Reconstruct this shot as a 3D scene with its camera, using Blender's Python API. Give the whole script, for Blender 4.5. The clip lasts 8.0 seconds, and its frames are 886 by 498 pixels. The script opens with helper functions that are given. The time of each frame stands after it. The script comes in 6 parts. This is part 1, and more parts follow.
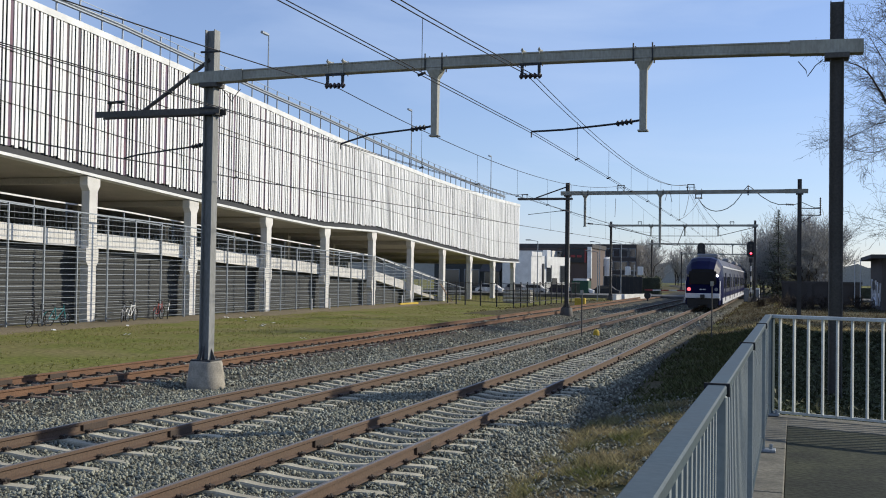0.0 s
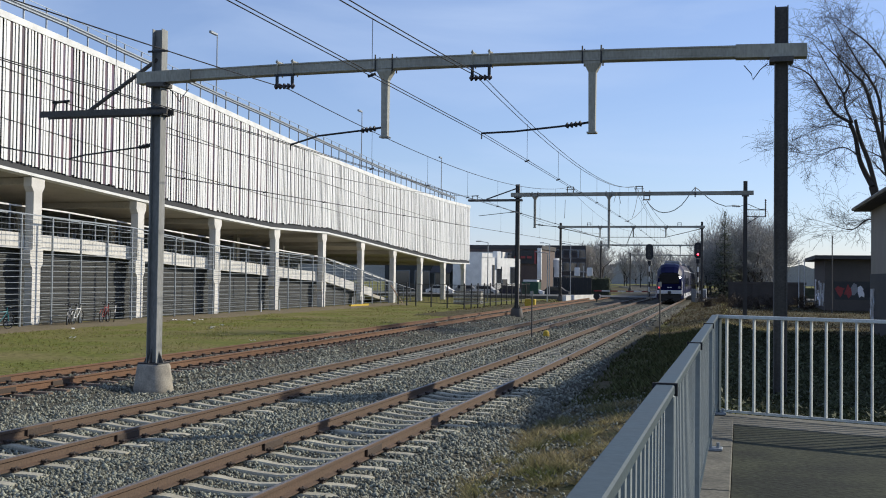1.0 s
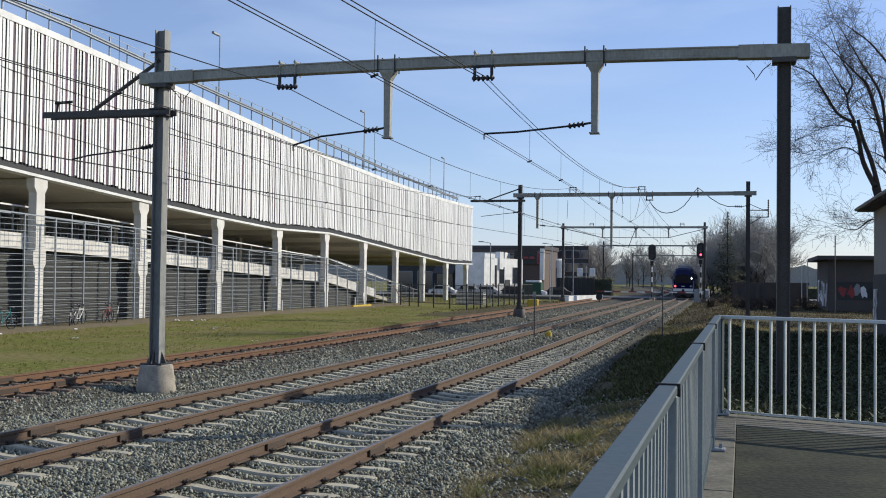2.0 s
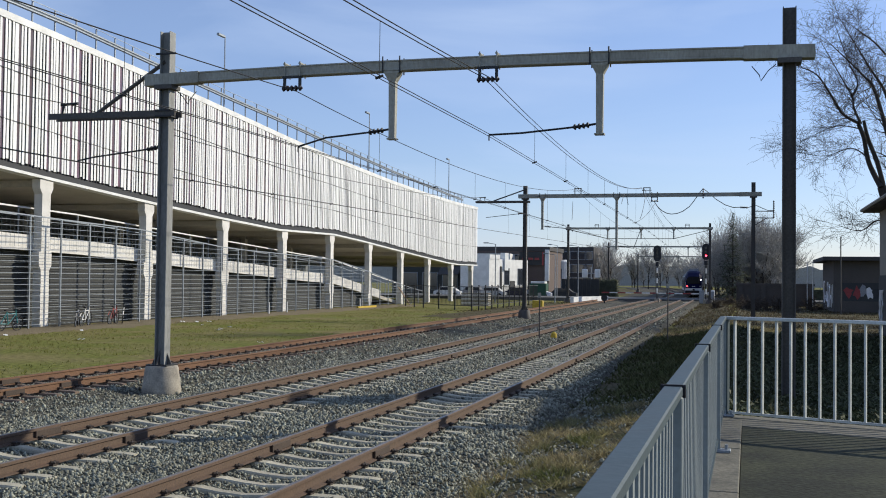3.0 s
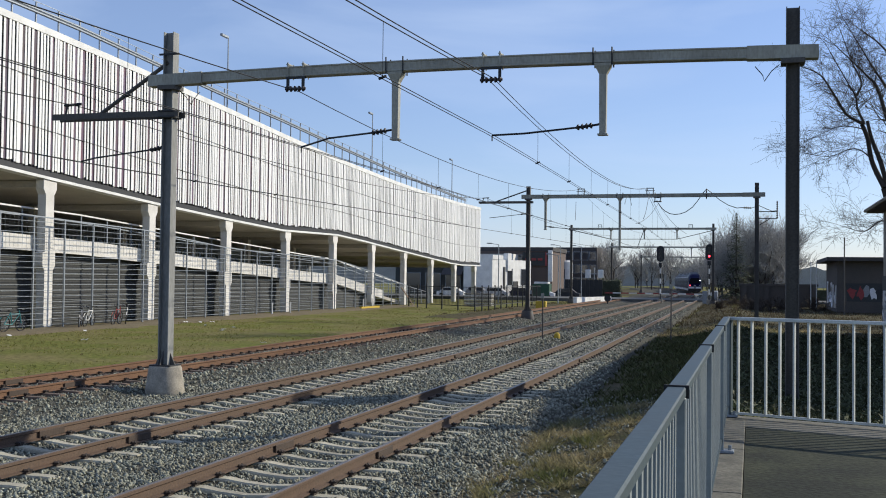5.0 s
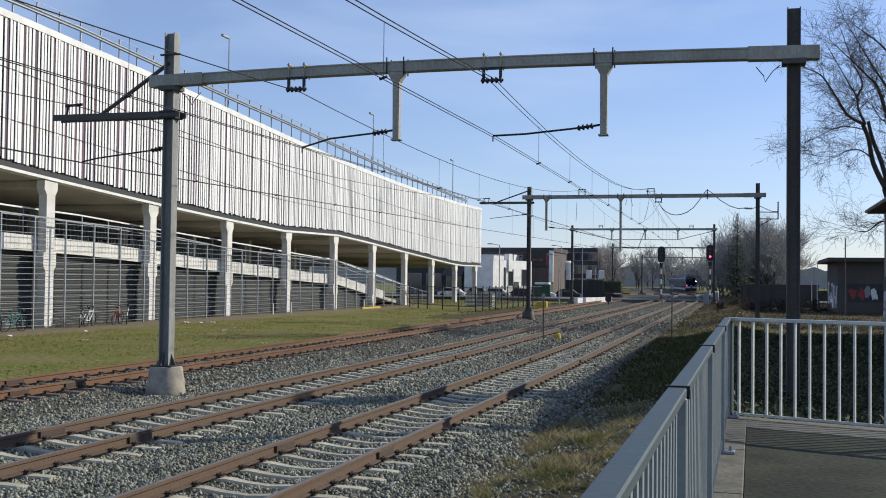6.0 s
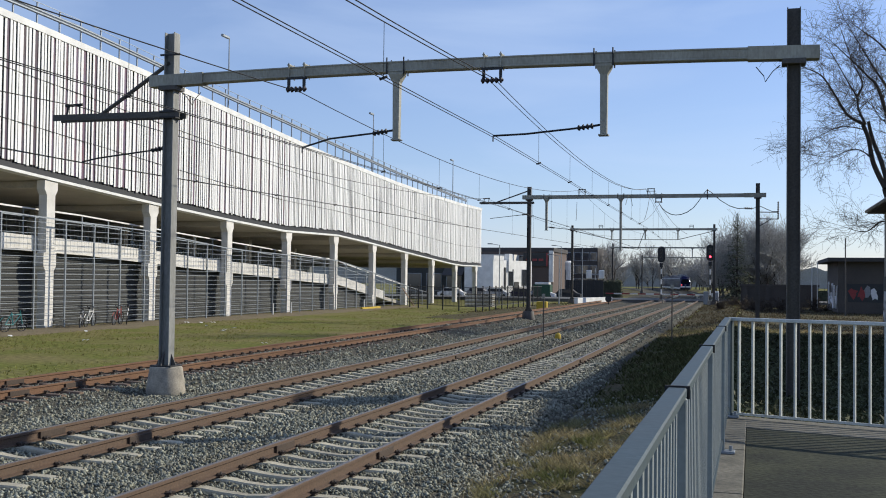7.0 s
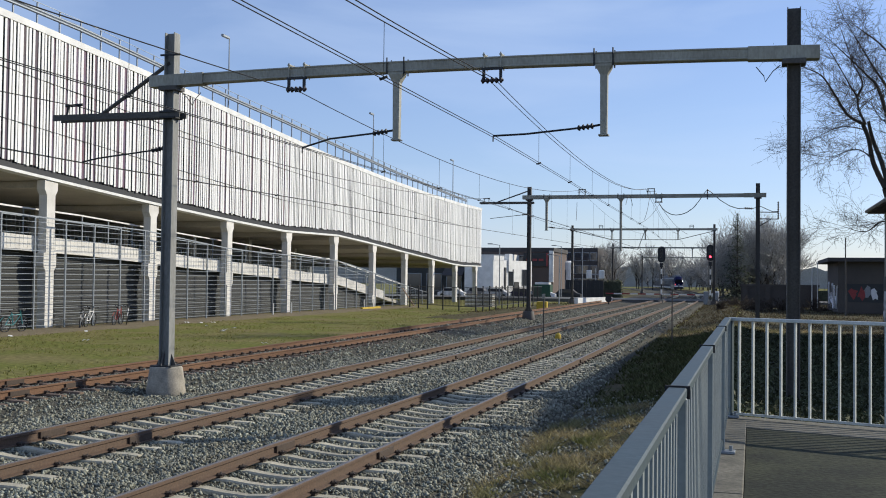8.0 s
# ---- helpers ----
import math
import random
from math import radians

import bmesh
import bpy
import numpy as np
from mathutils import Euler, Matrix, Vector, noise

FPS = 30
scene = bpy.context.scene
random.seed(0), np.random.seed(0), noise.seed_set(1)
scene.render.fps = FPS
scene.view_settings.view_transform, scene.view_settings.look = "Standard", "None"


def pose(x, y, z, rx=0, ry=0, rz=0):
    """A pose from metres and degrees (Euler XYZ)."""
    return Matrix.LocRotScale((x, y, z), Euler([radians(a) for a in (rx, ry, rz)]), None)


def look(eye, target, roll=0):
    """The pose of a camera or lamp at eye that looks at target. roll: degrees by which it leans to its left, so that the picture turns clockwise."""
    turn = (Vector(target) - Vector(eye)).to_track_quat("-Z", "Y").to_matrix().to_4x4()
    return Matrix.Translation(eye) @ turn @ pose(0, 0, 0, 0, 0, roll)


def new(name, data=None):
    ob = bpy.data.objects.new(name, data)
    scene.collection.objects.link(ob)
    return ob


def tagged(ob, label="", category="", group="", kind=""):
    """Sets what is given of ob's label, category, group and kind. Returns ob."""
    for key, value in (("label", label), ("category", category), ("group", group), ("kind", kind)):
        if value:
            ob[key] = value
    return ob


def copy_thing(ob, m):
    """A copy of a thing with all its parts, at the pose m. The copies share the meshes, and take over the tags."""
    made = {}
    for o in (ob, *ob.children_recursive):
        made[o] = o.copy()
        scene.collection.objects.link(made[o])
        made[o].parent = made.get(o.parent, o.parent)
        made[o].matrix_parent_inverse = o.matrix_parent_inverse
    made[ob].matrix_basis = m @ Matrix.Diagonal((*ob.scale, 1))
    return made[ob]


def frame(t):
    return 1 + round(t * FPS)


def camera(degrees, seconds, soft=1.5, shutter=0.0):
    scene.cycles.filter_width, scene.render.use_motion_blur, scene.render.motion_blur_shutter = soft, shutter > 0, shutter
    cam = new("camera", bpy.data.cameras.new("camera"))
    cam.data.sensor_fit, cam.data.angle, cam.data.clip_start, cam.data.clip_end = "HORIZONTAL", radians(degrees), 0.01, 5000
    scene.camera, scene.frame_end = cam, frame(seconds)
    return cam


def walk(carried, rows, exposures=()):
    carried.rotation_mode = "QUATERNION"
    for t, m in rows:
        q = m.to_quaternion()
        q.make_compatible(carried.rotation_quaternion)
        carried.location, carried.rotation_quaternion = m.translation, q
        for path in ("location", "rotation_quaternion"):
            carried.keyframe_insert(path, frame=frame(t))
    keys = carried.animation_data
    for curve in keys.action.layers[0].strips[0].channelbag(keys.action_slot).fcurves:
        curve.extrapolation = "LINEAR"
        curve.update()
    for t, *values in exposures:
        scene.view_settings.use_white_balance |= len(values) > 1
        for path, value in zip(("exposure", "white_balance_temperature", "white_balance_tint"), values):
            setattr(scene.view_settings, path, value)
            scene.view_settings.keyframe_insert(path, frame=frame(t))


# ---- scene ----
# The camera stands on the platform end and pans; x is across the tracks, y along them, rail top is z = 0.
EYE = 2.31
PAN = [(0.0, 18.181, 1.363, 0.846), (0.1, 17.66, 1.377, 0.822), (0.2, 16.544, 1.406, 0.772), (0.3, 16.197, 1.415, 0.756),
       (0.4, 15.826, 1.425, 0.739), (0.5, 15.702, 1.428, 0.734), (0.7, 15.52, 1.455, 0.715), (1.0, 15.531, 1.472, 0.71),
       (1.5, 15.56, 1.475, 0.71), (3.0, 15.936, 1.556, 0.67), (3.5, 15.979, 1.56, 0.669), (4.0, 16.026, 1.562, 0.666),
       (4.5, 16.067, 1.566, 0.669), (6.0, 16.149, 1.602, 0.69), (7.0, 16.152, 1.604, 0.688), (8.0, 16.157, 1.607, 0.68)]
cam = camera(45.0, 8.0, soft=1.0)
walk(cam, [(t, pose(0, 0, EYE, 0, 0, yaw) @ pose(0, 0, 0, 90 + tilt) @ pose(0, 0, 0, 0, 0, roll)) for t, yaw, tilt, roll in PAN],
     [(0.0, -0.08, 6300, 9), (8.0, -0.08, 6300, 9)])

# ---- light ----
SUN_EL, SUN_AZ = radians(27), radians(51.5)          # azimuth from +y towards +x
world = bpy.data.worlds.new("world")
scene.world = world
world.use_nodes = True
wt = world.node_tree
sky = wt.nodes.new("ShaderNodeTexSky")
sky.sky_type, sky.sun_disc = "NISHITA", False
sky.sun_elevation, sky.sun_rotation = SUN_EL, SUN_AZ
sky.air_density, sky.dust_density, sky.ozone_density = 1.0, 0.25, 3.2
tint = wt.nodes.new("ShaderNodeMix")
tint.data_type, tint.blend_type = "RGBA", "MULTIPLY"
tint.inputs[0].default_value, tint.inputs[7].default_value = 1.0, (1.0, 0.985, 1.17, 1)
wt.links.new(sky.outputs[0], tint.inputs[6])
# thin streaks of high cloud
coord, flat, veil = wt.nodes.new("ShaderNodeTexCoord"), wt.nodes.new("ShaderNodeMapping"), wt.nodes.new("ShaderNodeTexNoise")
flat.inputs["Scale"].default_value, flat.inputs["Rotation"].default_value = (1.6, 3.0, 7.0), (0.3, 0.2, 0.6)
veil.inputs["Scale"].default_value, veil.inputs["Detail"].default_value, veil.inputs["Distortion"].default_value = 1.6, 8, 0.6
span, cloud = wt.nodes.new("ShaderNodeMapRange"), wt.nodes.new("ShaderNodeMix")
span.inputs[1].default_value, span.inputs[2].default_value, span.inputs[4].default_value = 0.47, 0.74, 0.52
span.inputs[3].default_value = 0.2
cloud.data_type = "RGBA"
cloud.inputs[7].default_value = (5.4, 6.5, 8.6, 1)
wt.links.new(coord.outputs["Generated"], flat.inputs[0])
wt.links.new(flat.outputs[0], veil.inputs[0])
wt.links.new(veil.outputs[0], span.inputs[0])
wt.links.new(span.outputs[0], cloud.inputs[0])
wt.links.new(tint.outputs[2], cloud.inputs[6])
wt.links.new(cloud.outputs[2], wt.nodes["Background"].inputs[0])
wt.nodes["Background"].inputs[1].default_value = 0.12
sun = new("sun", bpy.data.lights.new("sun", "SUN"))
sun.data.energy, sun.data.angle, sun.data.color = 4.75, radians(0.53), (1.0, 0.905, 0.73)
sun.matrix_world = look((60 * math.sin(SUN_AZ) * math.cos(SUN_EL), 60 * math.cos(SUN_AZ) * math.cos(SUN_EL), 60 * math.sin(SUN_EL)), (0, 0, 0))


# ---- materials ----
def mat(name, base, rough=0.7, metal=0.0, var=0.25, scale=8.0, fine=60.0, bump=0.2, second=None, amount=0.5, per_object=0.0,
        island=0.0, spec=0.5, depth=0.01, stretch=(1, 1, 1)):
    """A surface with colour that varies at two scales, an optional second colour in patches, and fine relief."""
    m = bpy.data.materials.new(name)
    m.use_nodes = True
    nt, n, link = m.node_tree, m.node_tree.nodes, m.node_tree.links.new
    b = n["Principled BSDF"]
    b.inputs["Roughness"].default_value, b.inputs["Metallic"].default_value = rough, metal
    b.inputs["Specular IOR Level"].default_value = spec
    tc, mp = n.new("ShaderNodeTexCoord"), n.new("ShaderNodeMapping")
    mp.inputs["Scale"].default_value = stretch
    link(tc.outputs["Object"], mp.inputs[0])
    big, small = n.new("ShaderNodeTexNoise"), n.new("ShaderNodeTexNoise")
    for t, s, d in ((big, scale, 5), (small, fine, 4)):
        t.inputs["Scale"].default_value, t.inputs["Detail"].default_value = s, d
        link(mp.outputs[0], t.inputs[0])
    mix = n.new("ShaderNodeMix")
    mix.data_type = "RGBA"
    mix.inputs[6].default_value = (*base, 1)
    mix.inputs[7].default_value = (*(second or [c * 0.6 for c in base]), 1)
    ramp = n.new("ShaderNodeMapRange")
    ramp.inputs[1].default_value, ramp.inputs[2].default_value = 0.38, 0.68
    ramp.inputs[4].default_value = amount
    link(big.outputs[0], ramp.inputs[0])
    link(ramp.outputs[0], mix.inputs[0])
    hsv = n.new("ShaderNodeHueSaturation")
    val = n.new("ShaderNodeMapRange")
    val.inputs[1].default_value, val.inputs[2].default_value = 0.25, 0.75
    val.inputs[3].default_value, val.inputs[4].default_value = 1 - var, 1 + var
    link(small.outputs[0], val.inputs[0])
    out = val.outputs[0]
    if per_object or island:
        src = n.new("ShaderNodeObjectInfo").outputs["Random"] if per_object else n.new("ShaderNodeNewGeometry").outputs["Random Per Island"]
        r2, mul = n.new("ShaderNodeMapRange"), n.new("ShaderNodeMath")
        r2.inputs[3].default_value, r2.inputs[4].default_value = 1 - (per_object or island), 1 + (per_object or island)
        mul.operation = "MULTIPLY"
        link(src, r2.inputs[0])
        link(r2.outputs[0], mul.inputs[0])
        link(out, mul.inputs[1])
        out = mul.outputs[0]
    link(out, hsv.inputs["Value"])
    link(mix.outputs[2], hsv.inputs["Color"])
    link(hsv.outputs[0], b.inputs["Base Color"])
    if bump:
        bp = n.new("ShaderNodeBump")
        bp.inputs["Strength"].default_value, bp.inputs["Distance"].default_value = bump, depth
        link(small.outputs[0], bp.inputs["Height"])
        link(bp.outputs[0], b.inputs["Normal"])
    return m


def leafy(m):
    """Lets half of the light pass through blades and leaves."""
    n, link = m.node_tree.nodes, m.node_tree.links.new
    b = n["Principled BSDF"]
    t, mix = n.new("ShaderNodeBsdfTranslucent"), n.new("ShaderNodeMixShader")
    link(b.inputs["Base Color"].links[0].from_socket, t.inputs[0])
    mix.inputs[0].default_value = 0.5
    link(b.outputs[0], mix.inputs[1])
    link(t.outputs[0], mix.inputs[2])
    link(mix.outputs[0], n["Material Output"].inputs[0])
    return m


def glow(name, colour, strength, base=(0.02, 0.02, 0.02)):
    m = bpy.data.materials.new(name)
    m.use_nodes = True
    b = m.node_tree.nodes["Principled BSDF"]
    b.inputs["Base Color"].default_value = (*base, 1)
    b.inputs["Emission Color"].default_value = (*colour, 1)
    b.inputs["Emission Strength"].default_value = strength
    return m


def glass(name, tint=(0.03, 0.035, 0.045), rough=0.08, spec=0.8):
    m = bpy.data.materials.new(name)
    m.use_nodes = True
    b = m.node_tree.nodes["Principled BSDF"]
    b.inputs["Base Color"].default_value = (*tint, 1)
    b.inputs["Roughness"].default_value = rough
    b.inputs["Specular IOR Level"].default_value = spec
    return m


STONE = mat("ballast_stone", (0.245, 0.252, 0.205), 0.9, var=0.3, scale=1.2, fine=30, island=0.5, second=(0.165, 0.145, 0.11), amount=0.5, bump=0, spec=0.1)
BED = mat("ballast_bed", (0.1, 0.097, 0.08), 0.95, var=0.6, scale=0.8, fine=28, second=(0.075, 0.066, 0.05), amount=0.6, bump=1.0, depth=0.05, spec=0.1)
RUST = mat("rusty_rail", (0.095, 0.06, 0.038), 0.75, var=0.3, scale=2, fine=40, second=(0.1, 0.058, 0.036), bump=0.2)
RUST_RED = mat("dark_rust", (0.16, 0.085, 0.045), 0.85, var=0.35, scale=2, fine=40, second=(0.1, 0.05, 0.03), bump=0.3)
SHINE = mat("polished_rail_head", (0.2, 0.18, 0.165), 0.5, metal=0.5, var=0.15, scale=3, fine=50, bump=0)
SLEEPER = mat("sleeper_concrete", (0.46, 0.425, 0.32), 0.9, var=0.2, scale=3, fine=40, second=(0.27, 0.24, 0.19), amount=0.6, per_object=0.15)
DARK_RUST = mat("old_joint_iron", (0.06, 0.04, 0.028), 0.8, var=0.3, scale=3, fine=40, bump=0.2)
CLIP = mat("clip_iron", (0.045, 0.032, 0.025), 0.8, var=0.3, bump=0)
GRASS_GROUND = mat("grass_soil", (0.14, 0.15, 0.036), 1.0, var=0.4, scale=0.35, fine=5, second=(0.2, 0.165, 0.075), amount=0.9, bump=0.8, depth=0.08, spec=0.1)
BLADE = leafy(mat("grass_blade", (0.19, 0.2, 0.045), 0.85, var=0.3, scale=0.5, fine=3, second=(0.25, 0.2, 0.1), amount=0.9, island=0.4, bump=0, spec=0.15))
STRAW = leafy(mat("dry_grass_blade", (0.36, 0.29, 0.17), 0.9, var=0.3, scale=0.6, fine=3, second=(0.11, 0.13, 0.045), amount=1.0, island=0.5, bump=0, spec=0.15))
EARTH = mat("bare_earth", (0.2, 0.165, 0.11), 1.0, var=0.35, scale=1.2, fine=14, second=(0.13, 0.115, 0.07), bump=0.6, depth=0.03, spec=0.1)
BANK = mat("bank_soil", (0.1, 0.082, 0.05), 1.0, var=0.5, scale=1.6, fine=16, second=(0.06, 0.065, 0.026), amount=0.85, bump=0.9, depth=0.04, spec=0.1)
STEEL = mat("galvanised_mast", (0.34, 0.335, 0.29), 0.65, metal=0.1, var=0.2, scale=1.5, fine=25, second=(0.22, 0.21, 0.175), amount=0.7, bump=0.1, stretch=(1, 1, 0.35))
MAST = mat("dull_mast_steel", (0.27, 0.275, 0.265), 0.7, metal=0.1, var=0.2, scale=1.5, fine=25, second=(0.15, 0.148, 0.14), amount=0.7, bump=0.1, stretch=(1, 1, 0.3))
STEEL_DARK = mat("dark_mast_grey", (0.09, 0.085, 0.08), 0.7, metal=0.2, var=0.25, scale=1.5, fine=25, second=(0.06, 0.052, 0.046), bump=0.1)
CONCRETE = mat("foundation_concrete", (0.36, 0.325, 0.265), 0.95, var=0.22, scale=4, fine=30, second=(0.17, 0.155, 0.13), amount=0.7, bump=0.4)
IRON = mat("black_iron", (0.03, 0.032, 0.036), 0.6, metal=0.3, var=0.2, bump=0)
WIRE = mat("wire_copper", (0.05, 0.048, 0.045), 0.6, metal=0.5, var=0.15, bump=0)
PORCELAIN = mat("insulator_brown", (0.04, 0.03, 0.035), 0.4, var=0.2, bump=0)
CLAD = mat("white_louvre", (0.82, 0.82, 0.81), 0.5, var=0.05, scale=0.6, fine=9, second=(0.7, 0.7, 0.69), amount=0.4, per_object=0.04, bump=0)
CLAD_STUFF = mat("white_louvre_strip", (0.82, 0.82, 0.81), 0.5, var=0.05, scale=0.6, fine=9, second=(0.7, 0.7, 0.69), amount=0.4, island=0.06, bump=0)
CLAD_DARK = mat("louvre_plum", (0.075, 0.05, 0.1), 0.6, var=0.2, scale=1, fine=12, bump=0, island=0.5, second=(0.1, 0.035, 0.05), amount=1.0)
# Near black, so that the gaps between louvres read dark.
CLAD_BACK = mat("louvre_backing", (0.03, 0.028, 0.032), 0.8, var=0.15, scale=1, fine=12, bump=0.1)
WHITE = mat("white_concrete", (0.72, 0.7, 0.66), 0.8, var=0.08, scale=1.2, fine=20, second=(0.5, 0.48, 0.44), amount=0.6, bump=0.15)
DECK = mat("deck_concrete", (0.46, 0.43, 0.37), 0.9, var=0.15, scale=0.8, fine=14, second=(0.34, 0.32, 0.27), bump=0.2)
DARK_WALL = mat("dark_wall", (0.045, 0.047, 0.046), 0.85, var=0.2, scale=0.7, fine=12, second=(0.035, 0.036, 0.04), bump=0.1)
SLAT = mat("store_slat_grey", (0.16, 0.17, 0.165), 0.7, var=0.15, bump=0)
GALV = mat("galvanised_fence", (0.28, 0.31, 0.345), 0.55, metal=0.5, var=0.15, bump=0)
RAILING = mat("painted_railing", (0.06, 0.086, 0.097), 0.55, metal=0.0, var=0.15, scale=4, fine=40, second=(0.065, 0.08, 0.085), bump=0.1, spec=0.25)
# Bars and posts of the side railing, a paler grey than its top rail.
RAIL_SIDE = mat("pale_grey_bar", (0.24, 0.275, 0.275), 0.55, metal=0.1, var=0.12, scale=4, fine=40, second=(0.18, 0.2, 0.205), bump=0.1)
# Lighter copy of the railing colour, with sunlight painted in.
SUNLIT_BAR = mat("sunlit_bar", (0.56, 0.585, 0.565), 0.42, metal=0.15, var=0.12, bump=0)
ASPHALT = mat("platform_asphalt", (0.02, 0.0235, 0.017), 0.92, var=0.6, scale=1.3, fine=22, second=(0.05, 0.055, 0.032), amount=0.9, bump=0.7, spec=0.2)
KERB = mat("platform_edge", (0.15, 0.14, 0.11), 0.92, var=0.4, scale=4, fine=35, second=(0.085, 0.082, 0.065), amount=0.9, bump=0.4)
BARK = mat("tree_bark", (0.045, 0.037, 0.031), 0.95, var=0.3, scale=2, fine=25, second=(0.045, 0.036, 0.03), bump=0.3)
SCRUB = leafy(mat("dry_scrub", (0.085, 0.068, 0.045), 0.95, var=0.3, scale=0.4, fine=3, island=0.4, second=(0.06, 0.055, 0.03), amount=0.7, bump=0, spec=0.1))
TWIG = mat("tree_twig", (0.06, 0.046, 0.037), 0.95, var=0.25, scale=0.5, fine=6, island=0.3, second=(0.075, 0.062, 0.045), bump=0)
# Paler and greyer than near twigs: distance haze is mixed into the colour.
HAZE_TWIG = mat("haze_twig", (0.38, 0.37, 0.35), 0.95, var=0.2, scale=0.12, fine=2, island=0.3, second=(0.28, 0.275, 0.26), bump=0)
# Green lifted towards grey, so some distance haze is painted into it.
NEEDLE = leafy(mat("conifer_needles", (0.13, 0.145, 0.1), 0.9, var=0.3, scale=0.6, fine=4, island=0.4, second=(0.05, 0.058, 0.04), bump=0))
BRICK = mat("house_brick", (0.115, 0.088, 0.078), 0.9, var=0.25, scale=0.8, fine=12, second=(0.13, 0.095, 0.08), bump=0.3)
PLASTER = mat("beige_plaster", (0.27, 0.25, 0.215), 0.9, var=0.1, scale=0.9, fine=14, second=(0.2, 0.185, 0.16), bump=0.2)
HUT_WALL = mat("hut_wall", (0.085, 0.074, 0.066), 0.9, var=0.2, scale=0.8, fine=14, second=(0.06, 0.054, 0.05), bump=0.2)
ROOF = mat("dark_roof", (0.06, 0.055, 0.055), 0.85, var=0.2, scale=1, fine=14, bump=0.2)
BLUE = mat("train_blue", (0.003, 0.005, 0.042), 0.4, var=0.12, scale=0.6, fine=8, bump=0, spec=0.06)
TRAIN_WHITE = mat("train_white", (0.7, 0.7, 0.72), 0.35, var=0.08, scale=0.6, fine=8, second=(0.55, 0.54, 0.53), bump=0)
# Darker than the white livery; shade on the sides is put into the colour.
TRAIN_SIDE = mat("train_side", (0.065, 0.067, 0.088), 0.45, var=0.1, scale=0.6, fine=8, second=(0.05, 0.05, 0.065), bump=0, spec=0.12)
TRAIN_GREY = mat("train_grey", (0.25, 0.255, 0.27), 0.5, var=0.15, bump=0)
TRAIN_DARK = mat("train_underframe", (0.03, 0.028, 0.027), 0.85, var=0.3, bump=0)
PANE = glass("window_glass")
SCREEN = glass("windscreen_glass", (0.006, 0.007, 0.012), 0.2, 0.15)
# Leaf colour kept dark; the shade behind the platform is painted into it.
SHADE_LEAF = mat("shade_leaf", (0.06, 0.07, 0.034), 0.7, var=0.3, scale=0.8, fine=4, island=0.5, second=(0.065, 0.055, 0.03), bump=0, spec=0.2)
# Dark green blades; the house's shade on the bank is put into the colour.
SHADE_GRASS = mat("shade_grass", (0.075, 0.083, 0.032), 0.9, var=0.3, scale=0.8, fine=4, island=0.4, second=(0.115, 0.095, 0.05), bump=0, spec=0.1)
WHITE_PAINT = mat("white_paint", (0.78, 0.78, 0.76), 0.6, var=0.08, scale=1, fine=16, bump=0)
YELLOW = mat("yellow_paint", (0.55, 0.38, 0.03), 0.6, var=0.15, bump=0)
GREEN = mat("green_paint", (0.014, 0.07, 0.04), 0.6, var=0.2, bump=0)
TEAL = mat("teal_paint", (0.03, 0.22, 0.24), 0.5, var=0.15, bump=0)
RED_PAINT = mat("red_paint", (0.28, 0.04, 0.04), 0.6, var=0.15, bump=0)
ROAD = mat("road_asphalt", (0.11, 0.11, 0.105), 0.9, var=0.2, scale=0.8, fine=10, bump=0.1)
RUBBER = mat("rubber", (0.02, 0.02, 0.021), 0.8, var=0.2, bump=0)
WOOD = mat("old_timber", (0.17, 0.12, 0.085), 0.9, var=0.3, scale=2, fine=18, second=(0.1, 0.07, 0.05), bump=0.3)
LAMP_RED = glow("signal_red", (1.0, 0.03, 0.05), 14)
# Glowing white that stands for a sun glint on the train's nose.
GLINT_WHITE = glow("glint_white", (1.0, 0.97, 0.9), 12)
LAMP_TAIL = glow("tail_red", (1.0, 0.1, 0.12), 2.5)


# ---- mesh helpers ----
def box(bm, x0, x1, y0, y1, z0, z1):
    v = [bm.verts.new(p) for p in ((x0, y0, z0), (x1, y0, z0), (x1, y1, z0), (x0, y1, z0), (x0, y0, z1), (x1, y0, z1), (x1, y1, z1), (x0, y1, z1))]
    for q in ((3, 2, 1, 0), (4, 5, 6, 7), (0, 1, 5, 4), (1, 2, 6, 5), (2, 3, 7, 6), (3, 0, 4, 7)):
        bm.faces.new([v[i] for i in q])
    return v


def tube(bm, a, b, r, r2=None, n=6):
    """A straight tapered rod from a to b."""
    a, b = Vector(a), Vector(b)
    r2 = r if r2 is None else r2
    q = (b - a).to_track_quat("Z", "Y")
    rings = []
    for p, s in ((a, r), (b, r2)):
        rings.append([bm.verts.new(p + q @ Vector((s * math.cos(6.28318 * i / n), s * math.sin(6.28318 * i / n), 0))) for i in range(n)])
    for i in range(n):
        bm.faces.new((rings[0][i], rings[0][(i + 1) % n], rings[1][(i + 1) % n], rings[1][i]))
    bm.faces.new(rings[0][::-1])
    bm.faces.new(rings[1])


def path_tube(bm, pts, r, n=5):
    """One bent rod through all the points."""
    pts = [Vector(p) for p in pts]
    rings = []
    for i, p in enumerate(pts):
        d = pts[min(i + 1, len(pts) - 1)] - pts[max(i - 1, 0)]
        q = (d if d.length > 1e-6 else Vector((0, 1, 0))).to_track_quat("Z", "Y")
        rings.append([p + q @ Vector((r * math.cos(6.28318 * k / n), r * math.sin(6.28318 * k / n), 0)) for k in range(n)])
    sweep(bm, rings)


